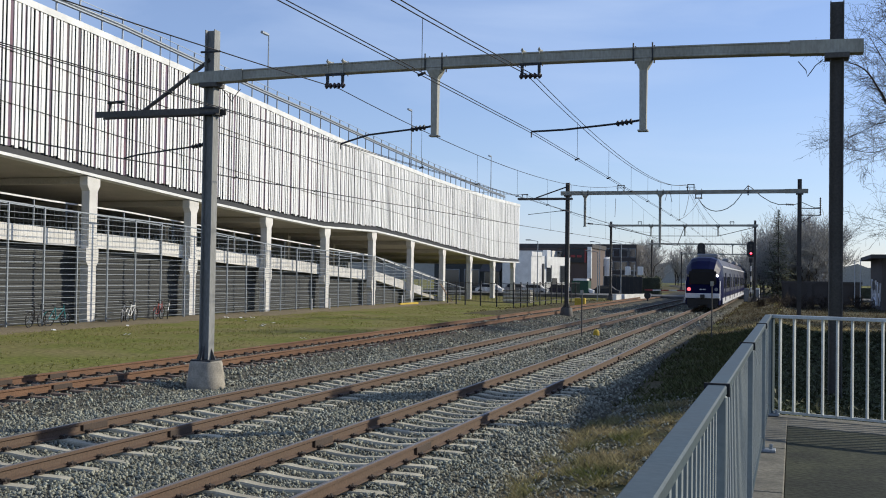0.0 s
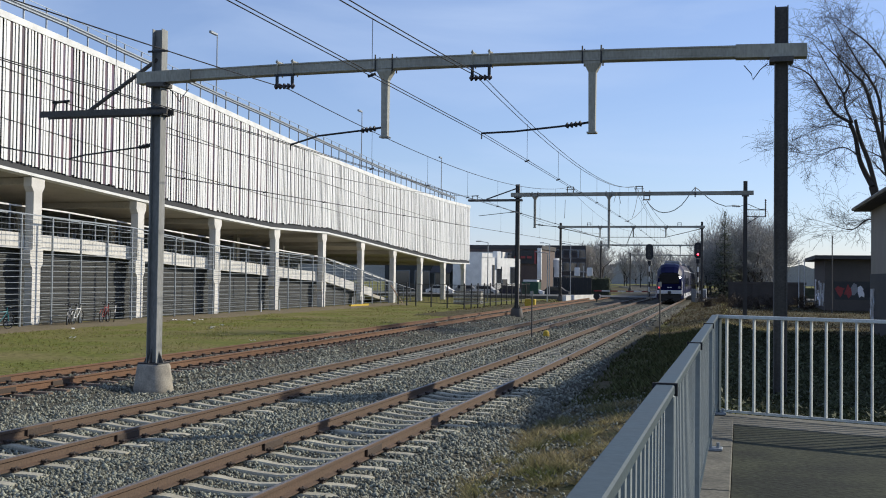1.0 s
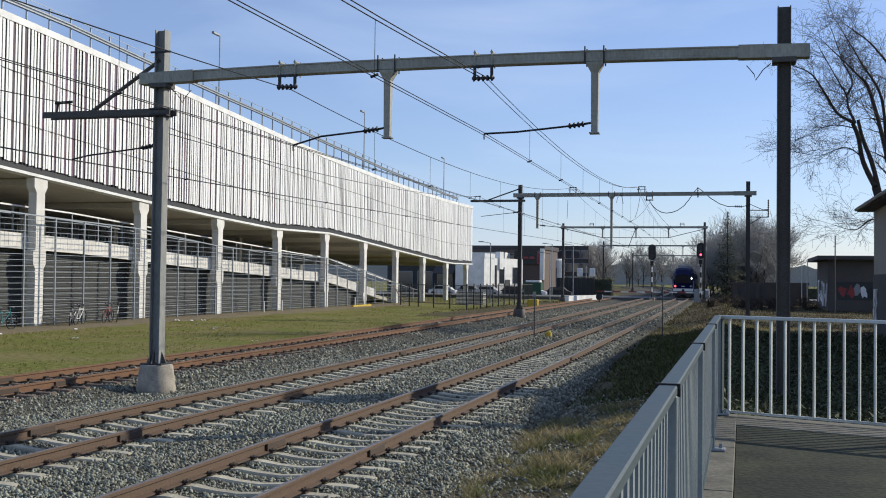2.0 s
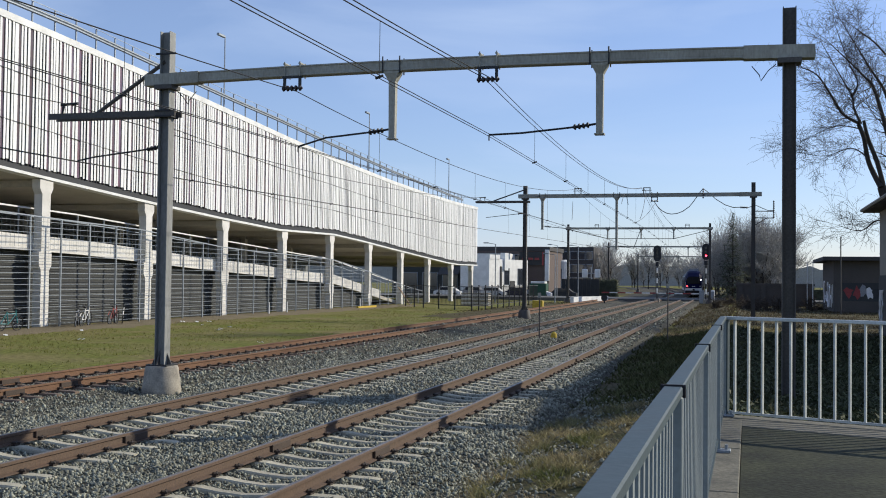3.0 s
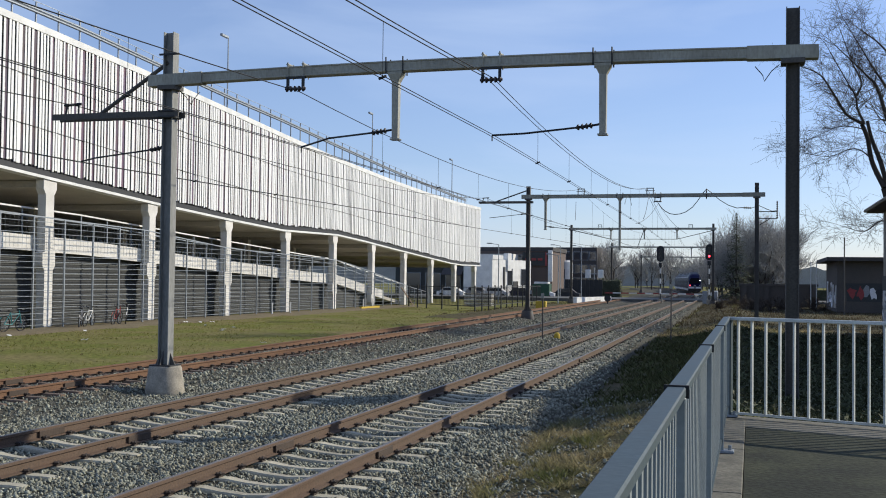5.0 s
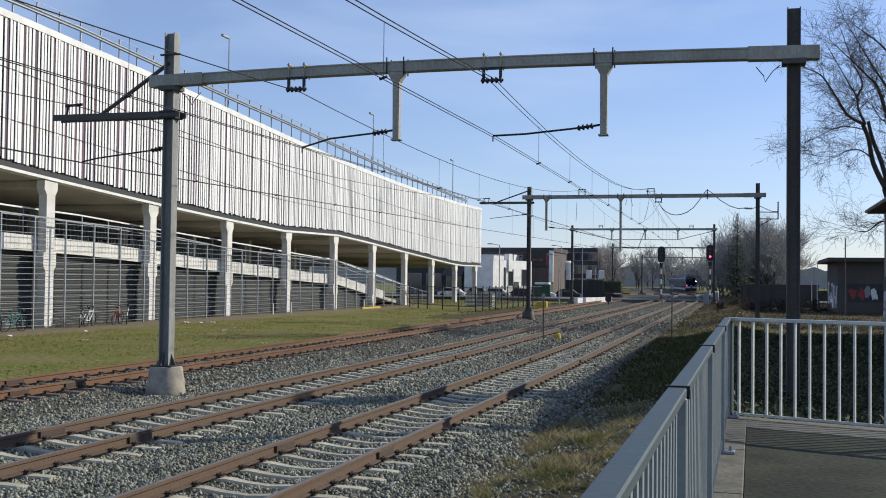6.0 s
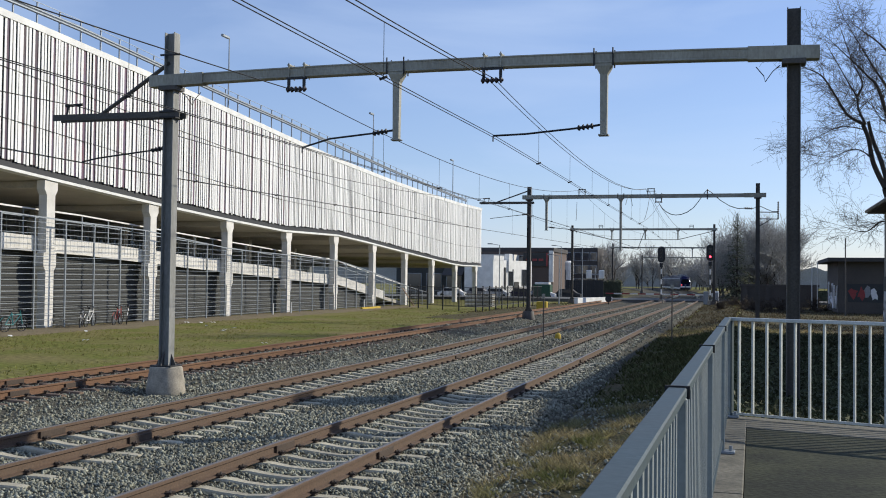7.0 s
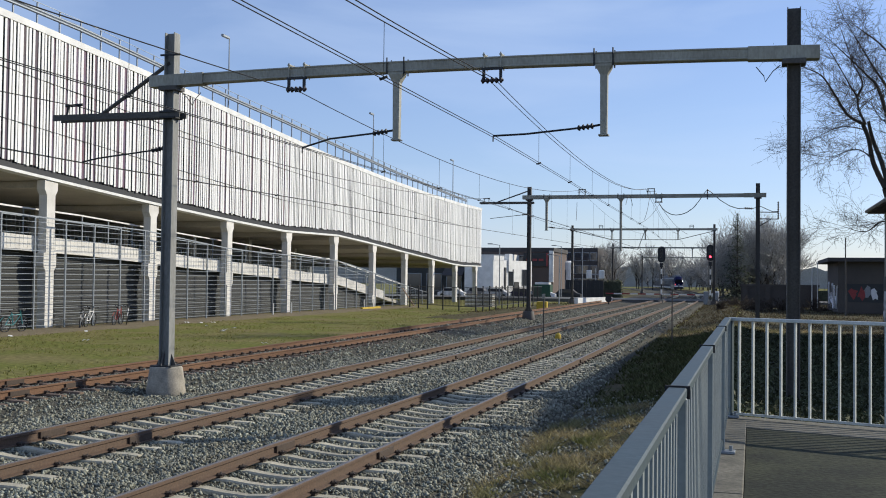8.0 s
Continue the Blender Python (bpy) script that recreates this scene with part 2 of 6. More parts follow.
def sweep(bm, sections, closed=True):
    """Joins rings of points, each a list of the same length, and caps the ends."""
    rings = [[bm.verts.new(p) for p in s] for s in sections]
    k = len(rings[0])
    for a, b in zip(rings, rings[1:]):
        for i in range(k if closed else k - 1):
            bm.faces.new((a[i], a[(i + 1) % k], b[(i + 1) % k], b[i]))
    if closed:
        bm.faces.new(rings[0][::-1])
        bm.faces.new(rings[-1])


def lathe(bm, c, profile, n=16):
    """Turns (radius, height) pairs about the upright axis through c."""
    sweep(bm, [[(c[0] + r * math.cos(6.28318 * i / n), c[1] + r * math.sin(6.28318 * i / n), c[2] + z) for i in range(n)] for r, z in profile])


def bevel(bm, w):
    bmesh.ops.bevel(bm, geom=list(bm.edges), offset=w, segments=1, affect="EDGES")


def mesh_of(name, bm, material, smooth=False):
    me = bpy.data.meshes.new(name)
    bmesh.ops.recalc_face_normals(bm, faces=bm.faces)
    bm.to_mesh(me)
    bm.free()
    for m in (material if isinstance(material, (list, tuple)) else [material]):
        me.materials.append(m)
    if smooth:
        me.shade_smooth()
    return me


def part(name, bm, material, parent=None, label="", smooth=False):
    ob = new(name, bm if isinstance(bm, bpy.types.Mesh) else mesh_of(name, bm, material, smooth))
    ob.parent = parent
    return tagged(ob, label)


def thing(name, label, category, at=(0, 0, 0), group="", kind=""):
    ob = new(name)
    ob.location = at
    return tagged(ob, label, category, group, kind)


def boxes(*bs, w=0.0):
    bm = bmesh.new()
    for b in bs:
        box(bm, *b)
    if w:
        bevel(bm, w)
    return bm


def rods(*rs, n=6):
    bm = bmesh.new()
    for r in rs:
        tube(bm, *r, n=n)
    return bm


def big_mesh(name, verts, faces, material):
    """A large mesh from arrays: verts (n, 3) and faces (m, 3 or 4)."""
    me = bpy.data.meshes.new(name)
    verts, faces = np.asarray(verts, np.float32), np.asarray(faces, np.int32)
    k = faces.shape[1]
    me.vertices.add(len(verts))
    me.vertices.foreach_set("co", verts.ravel())
    me.loops.add(faces.size)
    me.loops.foreach_set("vertex_index", faces.ravel())
    me.polygons.add(len(faces))
    me.polygons.foreach_set("loop_start", np.arange(0, faces.size, k, dtype=np.int32))
    me.update(calc_edges=True)
    me.materials.append(material)
    return me


# ---- the line of the tracks ----
def shift(y):
    """How far the tracks have swung to the left at y."""
    s = 0.0155 * (math.sqrt((y - 30) ** 2 + 36) + (y - 30)) / 2
    return -s - (max(0, y - 140) ** 2) * CURVE


CURVE = 0.00034
TRACK = {"a": -5.62, "b": -9.45, "c": -14.95}


def lerp(x, table):
    """A value from rows of (x, value), straight between them."""
    return float(np.interp(x, [r[0] for r in table], [r[1] for r in table]))


# ---- ground ----
def ground_height(x, y):
    e = x - shift(y)
    z = lerp(e, [(-40, -0.4), (-19, -0.42), (-17.5, -0.5), (-16.5, -0.75), (-5.0, -0.75), (-4.0, -0.42), (-3.2, -0.4), (-2.4, -0.3), (-1.2, -0.05), (-0.3, 0.1), (1.2, -0.25), (6, -0.3), (20, -0.3)])
    return z + 0.05 * noise.noise(Vector((x * 0.5, y * 0.35, 0))) + 0.03 * noise.noise(Vector((x * 1.7, y * 1.7, 3)))


def build_ground():
    xs = np.unique(np.concatenate([-np.geomspace(45, 3000, 9), np.arange(-45, -19, 1.5), np.arange(-19, 8, 0.5), np.geomspace(8, 3000, 12)]))
    ys = np.unique(np.concatenate([[-400, -60, -20, -8], np.arange(-4, 70, 0.8), np.arange(70, 150, 4), np.geomspace(150, 4000, 16)]))
    v = [(x, y, ground_height(x, y)) for y in ys for x in xs]
    k = len(xs)
    f = [(j * k + i, j * k + i + 1, (j + 1) * k + i + 1, (j + 1) * k + i) for j in range(len(ys) - 1) for i in range(k - 1)]
    tagged(new("ground", big_mesh("ground", v, f, GRASS_GROUND)), "worn green and straw-coloured grass ground beside the railway", "ground", kind="structure")


def build_earth_strip():
    """Bare soil trodden along the foot of the fence."""
    ys = np.arange(27, 100, 0.8)
    v, f = [], []
    for j, y in enumerate(ys):
        w = 2.6 + 0.9 * noise.noise(Vector((0, y * 0.4, 2))) + 0.5 * noise.noise(Vector((0, y * 1.3, 5)))
        for i in range(6):
            x = -33.9 + (w + 0.6) * i / 5
            v.append((x, y, ground_height(x, y) + (0.06 if i < 5 else -0.02)))
        if j:
            f += [((j - 1) * 6 + i, (j - 1) * 6 + i + 1, j * 6 + i + 1, j * 6 + i) for i in range(5)]
    tagged(new("earth_strip", big_mesh("earth_strip", v, f, EARTH)), "bare brown earth along the fence foot", "earth", kind="structure")


def build_bank():
    """Trodden soil between the ballast and the platform."""
    ys = np.arange(2, 56, 0.4)
    v, f = [], []
    for j, y in enumerate(ys):
        e0, e1 = shoulder(y) - 0.25, -0.9 - 0.05 * min(8, max(0, y - 12)) + 0.35 * noise.noise(Vector((4, y * 0.5, 1)))
        for i in range(12):
            x = e0 + (e1 - e0) * i / 11
            v.append((x, y, ground_height(x, y) + 0.035 + 0.05 * noise.noise(Vector((x * 2.6, y * 2.6, 8))) - (0.09 if i in (0, 11) else 0)))
        if j:
            f += [((j - 1) * 12 + i, (j - 1) * 12 + i + 1, j * 12 + i + 1, j * 12 + i) for i in range(11)]
    tagged(new("bank_soil", big_mesh("bank_soil", v, f, BANK)), "trodden brown soil bank strewn with stones and straw", "earth", kind="structure")
    rng = np.random.default_rng(31)
    base = np.array([(1, 0, 0), (-1, 0, 0), (0, 1, 0), (0, -1, 0), (0, 0, 1), (0, 0, -1)], float)
    tri = np.array([(0, 2, 4), (2, 1, 4), (1, 3, 4), (3, 0, 4), (2, 0, 5), (1, 2, 5), (3, 1, 5), (0, 3, 5)])
    vs, fs = [], []
    for k in range(2600):
        y = rng.uniform(7, 24)
        x = shoulder(y) + 2.0 * rng.random() ** 2.2
        m = np.linalg.qr(rng.normal(size=(3, 3)))[0]
        vs.append((base * rng.uniform(0.5, 1.4, (6, 1)) * rng.uniform(0.012, 0.036)) @ m + (x, y, ground_height(x, y) + 0.06))
        fs.append(tri + 6 * k)
    tagged(new("bank_stones", big_mesh("bank_stones", np.concatenate(vs), np.concatenate(fs), STONE)), "stray ballast stones on the bank", "stones", kind="stuff")


def build_verges():
    """Trodden brown soil along both sides of the line before the crossing."""
    for label, y0, y1, x_in, x_out in (("dark brown scrubby soil verge beside the line", 46, 135, lambda y: shoulder(y) - 0.3 + shift(y), lambda y: 14.0),
                                       ("grey-brown cinder soil between the siding and the yard fence", 70, 120, lambda y: -21.9, lambda y: -17.0 + shift(y)),
                                       ("dull brown rough ground beyond the crossing", 151, 340, lambda y: -46.0, lambda y: 24.0)):
        v, f, k = [], [], 22
        for j, y in enumerate(np.arange(y0, y1, 1.2)):
            a, b = x_in(y), x_out(y)
            for i in range(k):
                x = a + (b - a) * i / (k - 1)
                edge = i in (0, k - 1) or j == 0
                v.append((x, y, ground_height(x, y) + 0.05 + 0.07 * noise.noise(Vector((x * 0.9, y * 0.6, 21))) - (0.18 if edge else 0)))
            if j:
                f += [((j - 1) * k + i, (j - 1) * k + i + 1, j * k + i + 1, j * k + i) for i in range(k - 1)]
        tagged(new("verge_soil", big_mesh("verge_soil", v, f, BANK)), label, "earth", kind="structure")


BALLAST_PROFILE = [(-17.4, -0.62), (-16.9, -0.34), (-16.2, -0.2), (-13.6, -0.22), (-12.9, -0.36), (-11.6, -0.34), (-11.0, -0.2), (-4.2, -0.19), (-3.7, -0.24), (-2.9, -0.5)]


def shoulder(y):
    """Where the ballast ends beside the nearer track."""
    return -2.95 - min(1.15, max(0, y - 12) * 0.045)


def ballast_height(x, y):
    e = x - shift(y)
    low = sum(max(0.0, 0.68 - abs(e - TRACK[t])) * 0.12 for t in ("a", "b"))
    return -min(0.05, low) - 0.9 * max(0, e - shoulder(y)) + lerp(x - shift(y), BALLAST_PROFILE) + 0.022 * noise.noise(Vector((x * 2.2, y * 2.2, 1))) - 0.015


def build_ballast():
    es = np.arange(-17.6, -2.6, 0.2)
    ys = np.unique(np.concatenate([[-40, -20, -8], np.arange(-2, 60, 0.35), np.arange(60, 136, 1.5), np.arange(160, 420, 10)]))
    v = [(e + shift(y), y, ballast_height(e + shift(y), y)) for y in ys for e in es]
    k = len(es)
    f = [(j * k + i, j * k + i + 1, (j + 1) * k + i + 1, (j + 1) * k + i) for j in range(len(ys) - 1) for i in range(k - 1)]
    tagged(new("ballast_bed", big_mesh("ballast_bed", v, f, BED)), "grey crushed-stone track bed", "ballast", kind="structure")


def build_stones():
    """Loose crushed stone over the nearer part of the bed."""
    rng = np.random.default_rng(5)
    rail_x = np.array([TRACK[t] + s for t in ("a", "b", "c") for s in (-0.7535, 0.7535)])
    base = np.array([(1, 0.2, -0.1), (-1, 0.1, 0.15), (0.1, 1, 0.1), (-0.15, -1, 0.1), (0.2, 0.1, 1), (0, -0.2, -1)], float)
    tri = np.array([(0, 2, 4), (2, 1, 4), (1, 3, 4), (3, 0, 4), (2, 0, 5), (1, 2, 5), (3, 1, 5), (0, 3, 5)])
    verts = []
    for y0, y1, per, size in ((7.5, 14, 560, 0.8), (14, 22, 360, 0.95), (22, 34, 150, 1.25), (34, 55, 42, 1.5), (55, 100, 12, 2.0)):
        n = int(14.2 * (y1 - y0) * per)
        e, y = rng.uniform(-17.2, -2.9, n), rng.uniform(y0, y1, n)
        keep = (e > -13.5 - (y - 14) * 1.2) if y0 < 14 else (e > -18)
        keep &= ~((e < -12.9) & (rng.random(n) < 0.45))
        edge = e + 0.5 + 2.95 + np.clip((y - 12) * 0.045, 0, 1.15)
        keep &= rng.random(n) > edge * 1.4
        keep &= np.abs(e[:, None] - rail_x).min(1) > 0.07
        on = np.zeros(n, bool)
        for t in ("a", "b"):
            on |= (np.abs(e - TRACK[t]) < 1.26) & (np.abs((y + 0.3) % 0.6 - 0.3) < 0.085)
        keep &= ~(on & (rng.random(n) < 0.96))
        e, y = e[keep], y[keep]
        n = len(e)
        x = np.array([a + shift(b) for a, b in zip(e, y)])
        s = (0.018 + 0.03 * rng.random(n) ** 1.6) * size
        z = np.array([max(ballast_height(a, b), ground_height(a, b) + 0.005 if c > -3.4 else -9) for a, b, c in zip(x, y, e)]) + s * 0.35
        m = np.linalg.qr(rng.normal(size=(n, 3, 3)))[0]
        v = base[None] * rng.uniform(0.5, 1.4, (n, 6, 1)) * s[:, None, None] * np.array((1.2, 0.95, 0.66))
        verts.append(v @ m + np.stack((x, y, z), 1)[:, None])
    verts = np.concatenate(verts)
    faces = (tri[None] + 6 * np.arange(len(verts))[:, None, None]).reshape(-1, 3)
    tagged(new("ballast_stones", big_mesh("ballast_stones", verts.reshape(-1, 3), faces, STONE)), "loose grey and brownish crushed ballast stones between the rails", "ballast", kind="stuff")


def build_grass():
    rng = np.random.default_rng(8)
    verts, faces, c = [], [], 0
    vs2, fs2, c2 = [], [], 0

    def blade(x, y, z, h, w, lean):
        a = rng.uniform(0, 6.28)
        dx, dy = math.cos(a), math.sin(a)
        l = rng.uniform(-lean, lean, 2)
        return [(x - dx * w, y - dy * w, z - 0.02), (x + dx * w, y + dy * w, z - 0.02), (x + l[0] * h, y + l[1] * h, z + h)]
    for _ in range(26000):                                             # the green strip before the car park
        y = rng.uniform(17, 95)
        x = rng.uniform(-33.5, -17.6)
        if noise.noise(Vector((x * 0.25, y * 0.25, 9))) < -0.18:
            continue
        verts += blade(x, y, ground_height(x, y), rng.uniform(0.03, 0.08), rng.uniform(0.012, 0.03), 1.6)
        faces.append((c, c + 1, c + 2))
        c += 3
    vs5, fs5, c5 = [], [], 0
    for _ in range(110000):                                            # dry tufts on the bank by the platform, then grass darkened for shade
        y = 6 + 54 * rng.random() ** 1.5
        x = rng.uniform(shoulder(y) - 0.5, -0.5) + (0 if y < 22 else rng.uniform(0, 5))
        patch = noise.noise(Vector((x * 1.4, y * 1.1, 4)))
        in_shade = y + 3 * noise.noise(Vector((x * 0.8, y * 0.5, 14))) > 22.5
        if patch < (-0.3 if in_shade else 0.06) or rng.random() > (x - shoulder(y) + 0.6) * 1.3:
            continue
        if in_shade and y < 51:
            vs5 += blade(x + shift(y), y, ground_height(x + shift(y), y) + 0.04, rng.uniform(0.05, 0.16), rng.uniform(0.008, 0.018) * (1 + y / 25), 1.5)
            fs5.append((c5, c5 + 1, c5 + 2))
            c5 += 3
            continue
        vs2 += blade(x + shift(y), y, ground_height(x + shift(y), y) + 0.04, rng.uniform(0.04, 0.17), rng.uniform(0.004, 0.01) * (1 + y / 25), 1.9)
        fs2.append((c2, c2 + 1, c2 + 2))
        c2 += 3
    tagged(new("shade_grass", big_mesh("shade_grass", vs5, fs5, SHADE_GRASS)), "green grass on the bank, darkened for the house shade", "grass", kind="stuff")
    vs3, fs3, c3 = [], [], 0
    for _ in range(34000):                                             # brown scrub farther along the line
        y = rng.uniform(50, 134)
        x = rng.uniform(-4.1, 13) + shift(y) if rng.random() < 0.8 else rng.uniform(-23, -17.2)
        if noise.noise(Vector((x * 0.3, y * 0.2, 7))) < -0.3 or (x < -10 and y < 75):
            continue
        vs3 += blade(x, y, ground_height(x, y), rng.uniform(0.05, 0.24) * (1 if x > -10 else 0.5), rng.uniform(0.02, 0.06), 1.2)
        fs3.append((c3, c3 + 1, c3 + 2))
        c3 += 3
    vs4, fs4, c4 = [], [], 0
    for _ in range(95000):                                             # dark leaves added where the house's shade falls behind the platform
        y = 17.5 + 32 * rng.random() ** 1.3
        x = rng.uniform(-0.9, 6.2)
        if y < 20 and rng.random() < 0.7:
            continue
        z = ground_height(x, y)
        p = np.array((x, y, z + rng.uniform(0.02, 0.3)))
        vs4 += [p, p + rng.normal(size=3) * (0.022 + y * 0.001), p + rng.normal(size=3) * (0.022 + y * 0.001)]
        fs4.append((c4, c4 + 1, c4 + 2))
        c4 += 3
    tagged(new("shade_cover", big_mesh("shade_cover", vs4, fs4, SHADE_LEAF)), "dark leaf scraps added for the shade behind the platform end", "ivy", kind="stuff")
    tagged(new("dry_scrub", big_mesh("dry_scrub", vs3, fs3, SCRUB)), "low brown winter scrub beside the line", "scrub", kind="stuff")
    tagged(new("lawn_grass", big_mesh("lawn_grass", verts, faces, BLADE)), "short patchy green grass", "grass", kind="stuff")
    tagged(new("dry_grass", big_mesh("dry_grass", vs2, fs2, STRAW)), "dry straw-coloured tufts of grass on the bank", "grass", kind="stuff")


# ---- tracks ----
def rail_section(x, y, k=1.0):
    prof = [(-0.07, -0.159), (0.07, -0.159), (0.07, -0.148), (0.012, -0.13), (0.01, -0.05), (0.036, -0.038), (0.036, -0.006), (0.028, 0),
            (-0.028, 0), (-0.036, -0.006), (-0.036, -0.038), (-0.01, -0.05), (-0.012, -0.13), (-0.07, -0.148)]
    return [(x + px, y, pz) for px, pz in prof]


def sleeper_mesh(material):
    """A concrete sleeper, lower and narrower in the middle."""
    bm = bmesh.new()
    rows = []
    for x, z, w in ((-1.26, -0.19, 0.075), (-1.15, -0.178, 0.088), (-0.55, -0.172, 0.088), (-0.3, -0.205, 0.072), (0, -0.225, 0.066), (0.3, -0.205, 0.072),
                    (0.55, -0.172, 0.088), (1.15, -0.178, 0.088), (1.26, -0.19, 0.075)):
        rows.append([(x, -w - 0.035, z - 0.16), (x, w + 0.035, z - 0.16), (x, w + 0.004, z - 0.018), (x, w - 0.012, z), (x, -w + 0.012, z), (x, -w - 0.004, z - 0.018)])
    sweep(bm, rows)
    return mesh_of("sleeper", bm, material)


def clip_mesh():
    bm = bmesh.new()
    for s in (-1, 1):
        box(bm, s * 0.075 - 0.03, s * 0.075 + 0.03, -0.055, 0.055, -0.175, -0.125)
        tube(bm, (s * 0.06, -0.05, -0.12), (s * 0.12, 0.05, -0.135), 0.014, n=5)
        tube(bm, (s * 0.12, -0.05, -0.135), (s * 0.06, 0.05, -0.12), 0.014, n=5)
    return mesh_of("rail_clip", bm, CLIP)


def build_track(key, label, rail_mat, shiny, y_end):
    x0 = TRACK[key]
    root = thing("railway_track", label, "track", kind="structure")
    ys = np.unique(np.concatenate([[-30], np.arange(0, 140, 6), np.arange(140, y_end, 8)]))
    for side in (-0.7535, 0.7535):
        bm = bmesh.new()
        sweep(bm, [rail_section(x0 + side + shift(y), y) for y in ys])
        rail = part("rail", bm, rail_mat, root, "rusty brown steel rail")
        if shiny:
            bm = bmesh.new()
            sweep(bm, [[(x0 + side + shift(y) + a, y, z) for a, z in ((-0.026, 0.0005), (0.026, 0.0005), (0.02, 0.004), (-0.02, 0.004))] for y in ys])
            part("running_band", bm, SHINE, rail, "rail head polished by wheels")
        for yj in ((14.0, 32.0) if key != "c" else (18.4, 20.2)):
            part("fishplate", boxes((x0 + side - 0.05 + shift(yj), x0 + side + 0.05 + shift(yj), yj - 0.3, yj + 0.3, -0.14, -0.035), w=0.006), DARK_RUST, rail, "dark bolted joint plate")
    me, cl = SLEEPERS["wood" if key == "c" else "concrete"], CLIPS
    n = 0
    far = bmesh.new()
    y = 6.6
    while y < min(y_end, 330):
        x = x0 + shift(y)
        turn = math.atan((shift(y + 1) - shift(y - 1)) / 2)
        if n < 200:
            ob = part("sleeper", me, None, root)
            ob.matrix_local = pose(x, y, -max(0.0, min(0.06, (y - 30) * 0.0016)), 0, 0, -math.degrees(turn) + random.uniform(-0.4, 0.4))
            for side in (-0.7535, 0.7535):
                if n < 75:
                    c = part("rail_clip", cl, None, ob)
                    c.location = (side, 0, 0)
            n += 1
        else:
            box(far, x - 1.26, x + 1.26, y - 0.11, y + 0.11, -0.4, -0.25)
        y += 0.6
    tagged(part("far_sleepers", far, SLEEPER if key != "c" else WOOD, root), kind="stuff")


# ---- overhead line ----
def i_post(bm, x, y, z0, z1, w=0.2, d=0.24, t=0.018):
    """A rolled I-section upright in one piece."""
    w, d, s = w / 2, d / 2, t / 2
    prof = [(-w, -d), (-w + t, -d), (-w + t, -s), (w - t, -s), (w - t, -d), (w, -d), (w, d), (w - t, d), (w - t, s), (-w + t, s), (-w + t, d), (-w, d)]
    sweep(bm, [[(x + px, y + py, z) for px, py in prof] for z in (z0, z1)])


def foundation(root, x, y, z0, z1, r0=0.45, r1=0.36, m=CONCRETE):
    bm = bmesh.new()
    lathe(bm, (x, y, z0), [(r0, 0), (r0 * 0.97, (z1 - z0) * 0.3), (r1 * 1.02, z1 - z0 - 0.04), (r1 * 0.95, z1 - z0)], 20)
    part("foundation", bm, m, root, "round tapered concrete foundation", True)
    part("base_plate", boxes((x - 0.26, x + 0.26, y - 0.26, y + 0.26, z1, z1 + 0.03)), IRON, root)
    bm = bmesh.new()
    for a, b in ((1, 0), (-1, 0), (0, 1), (0, -1)):
        v = [bm.verts.new(p) for p in ((x + a * 0.1 - b * 0.012, y + b * 0.1 - a * 0.012, z1 + 0.03), (x + a * 0.25 - b * 0.012, y + b * 0.25 - a * 0.012, z1 + 0.03), (x + a * 0.1 - b * 0.012, y + b * 0.1 - a * 0.012, z1 + 0.34))]
        w = [bm.verts.new(p.co + Vector((b * 0.024, a * 0.024, 0))) for p in v]
        bm.faces.new(v), bm.faces.new(w[::-1])
        for i in range(3):
            bm.faces.new((v[i], v[(i + 1) % 3], w[(i + 1) % 3], w[i]))
    part("gusset", bm, STEEL_DARK, root)


def insulator(bm, a, b, r=0.07, sheds=5, n=9):
    """A ribbed insulator in one piece."""
    a, b = Vector(a), Vector(b)
    q = (b - a).to_track_quat("Z", "Y")
    rows = [(0.0, 0.025)]
    for i in range(sheds):
        k = (i + 0.5) / sheds
        rows += [(k - 0.34 / sheds, 0.03), (k - 0.2 / sheds, r), (k + 0.12 / sheds, r * 0.85), (k + 0.34 / sheds, 0.03)]
    rows.append((1.0, 0.025))
    sweep(bm, [[a.lerp(b, k) + q @ Vector((s * math.cos(6.28318 * m / n), s * math.sin(6.28318 * m / n), 0)) for m in range(n)] for k, s in rows])


def hanger(root, x, y, zb, hgt, h=0.27, w=0.36):
    """A frame clamped round the beam that carries a wire on an insulator."""
    z = zb - h
    bolts = [((x + s, y + q, zb - 0.02), (x + s, y + q, zb + hgt + 0.08), 0.014) for s in (-w / 2, w / 2) for q in (-0.15, 0.15)]
    part("clamp", rods(*bolts, *[((x + s, y - 0.17, zb + hgt + 0.03), (x + s, y + 0.17, zb + hgt + 0.03), 0.03) for s in (-w / 2, w / 2)]), STEEL, root, "galvanised clamp round the beam")
    part("hanger_frame", boxes((x - w / 2 - 0.028, x - w / 2 + 0.028, y - 0.16, y - 0.11, z, zb - 0.004), (x + w / 2 - 0.028, x + w / 2 + 0.028, y - 0.16, y - 0.11, z, zb - 0.004),
                               (x - w / 2 - 0.05, x + w / 2 + 0.05, y - 0.165, y - 0.105, zb - 0.05, zb - 0.006)), IRON, root, "black iron hanger frame")
    bm = bmesh.new()
    insulator(bm, (x - w / 2 - 0.06, y - 0.135, z), (x + w / 2 + 0.06, y - 0.135, z), 0.068, 5)
    part("insulator", bm, PORCELAIN, root, "dark ribbed insulator")


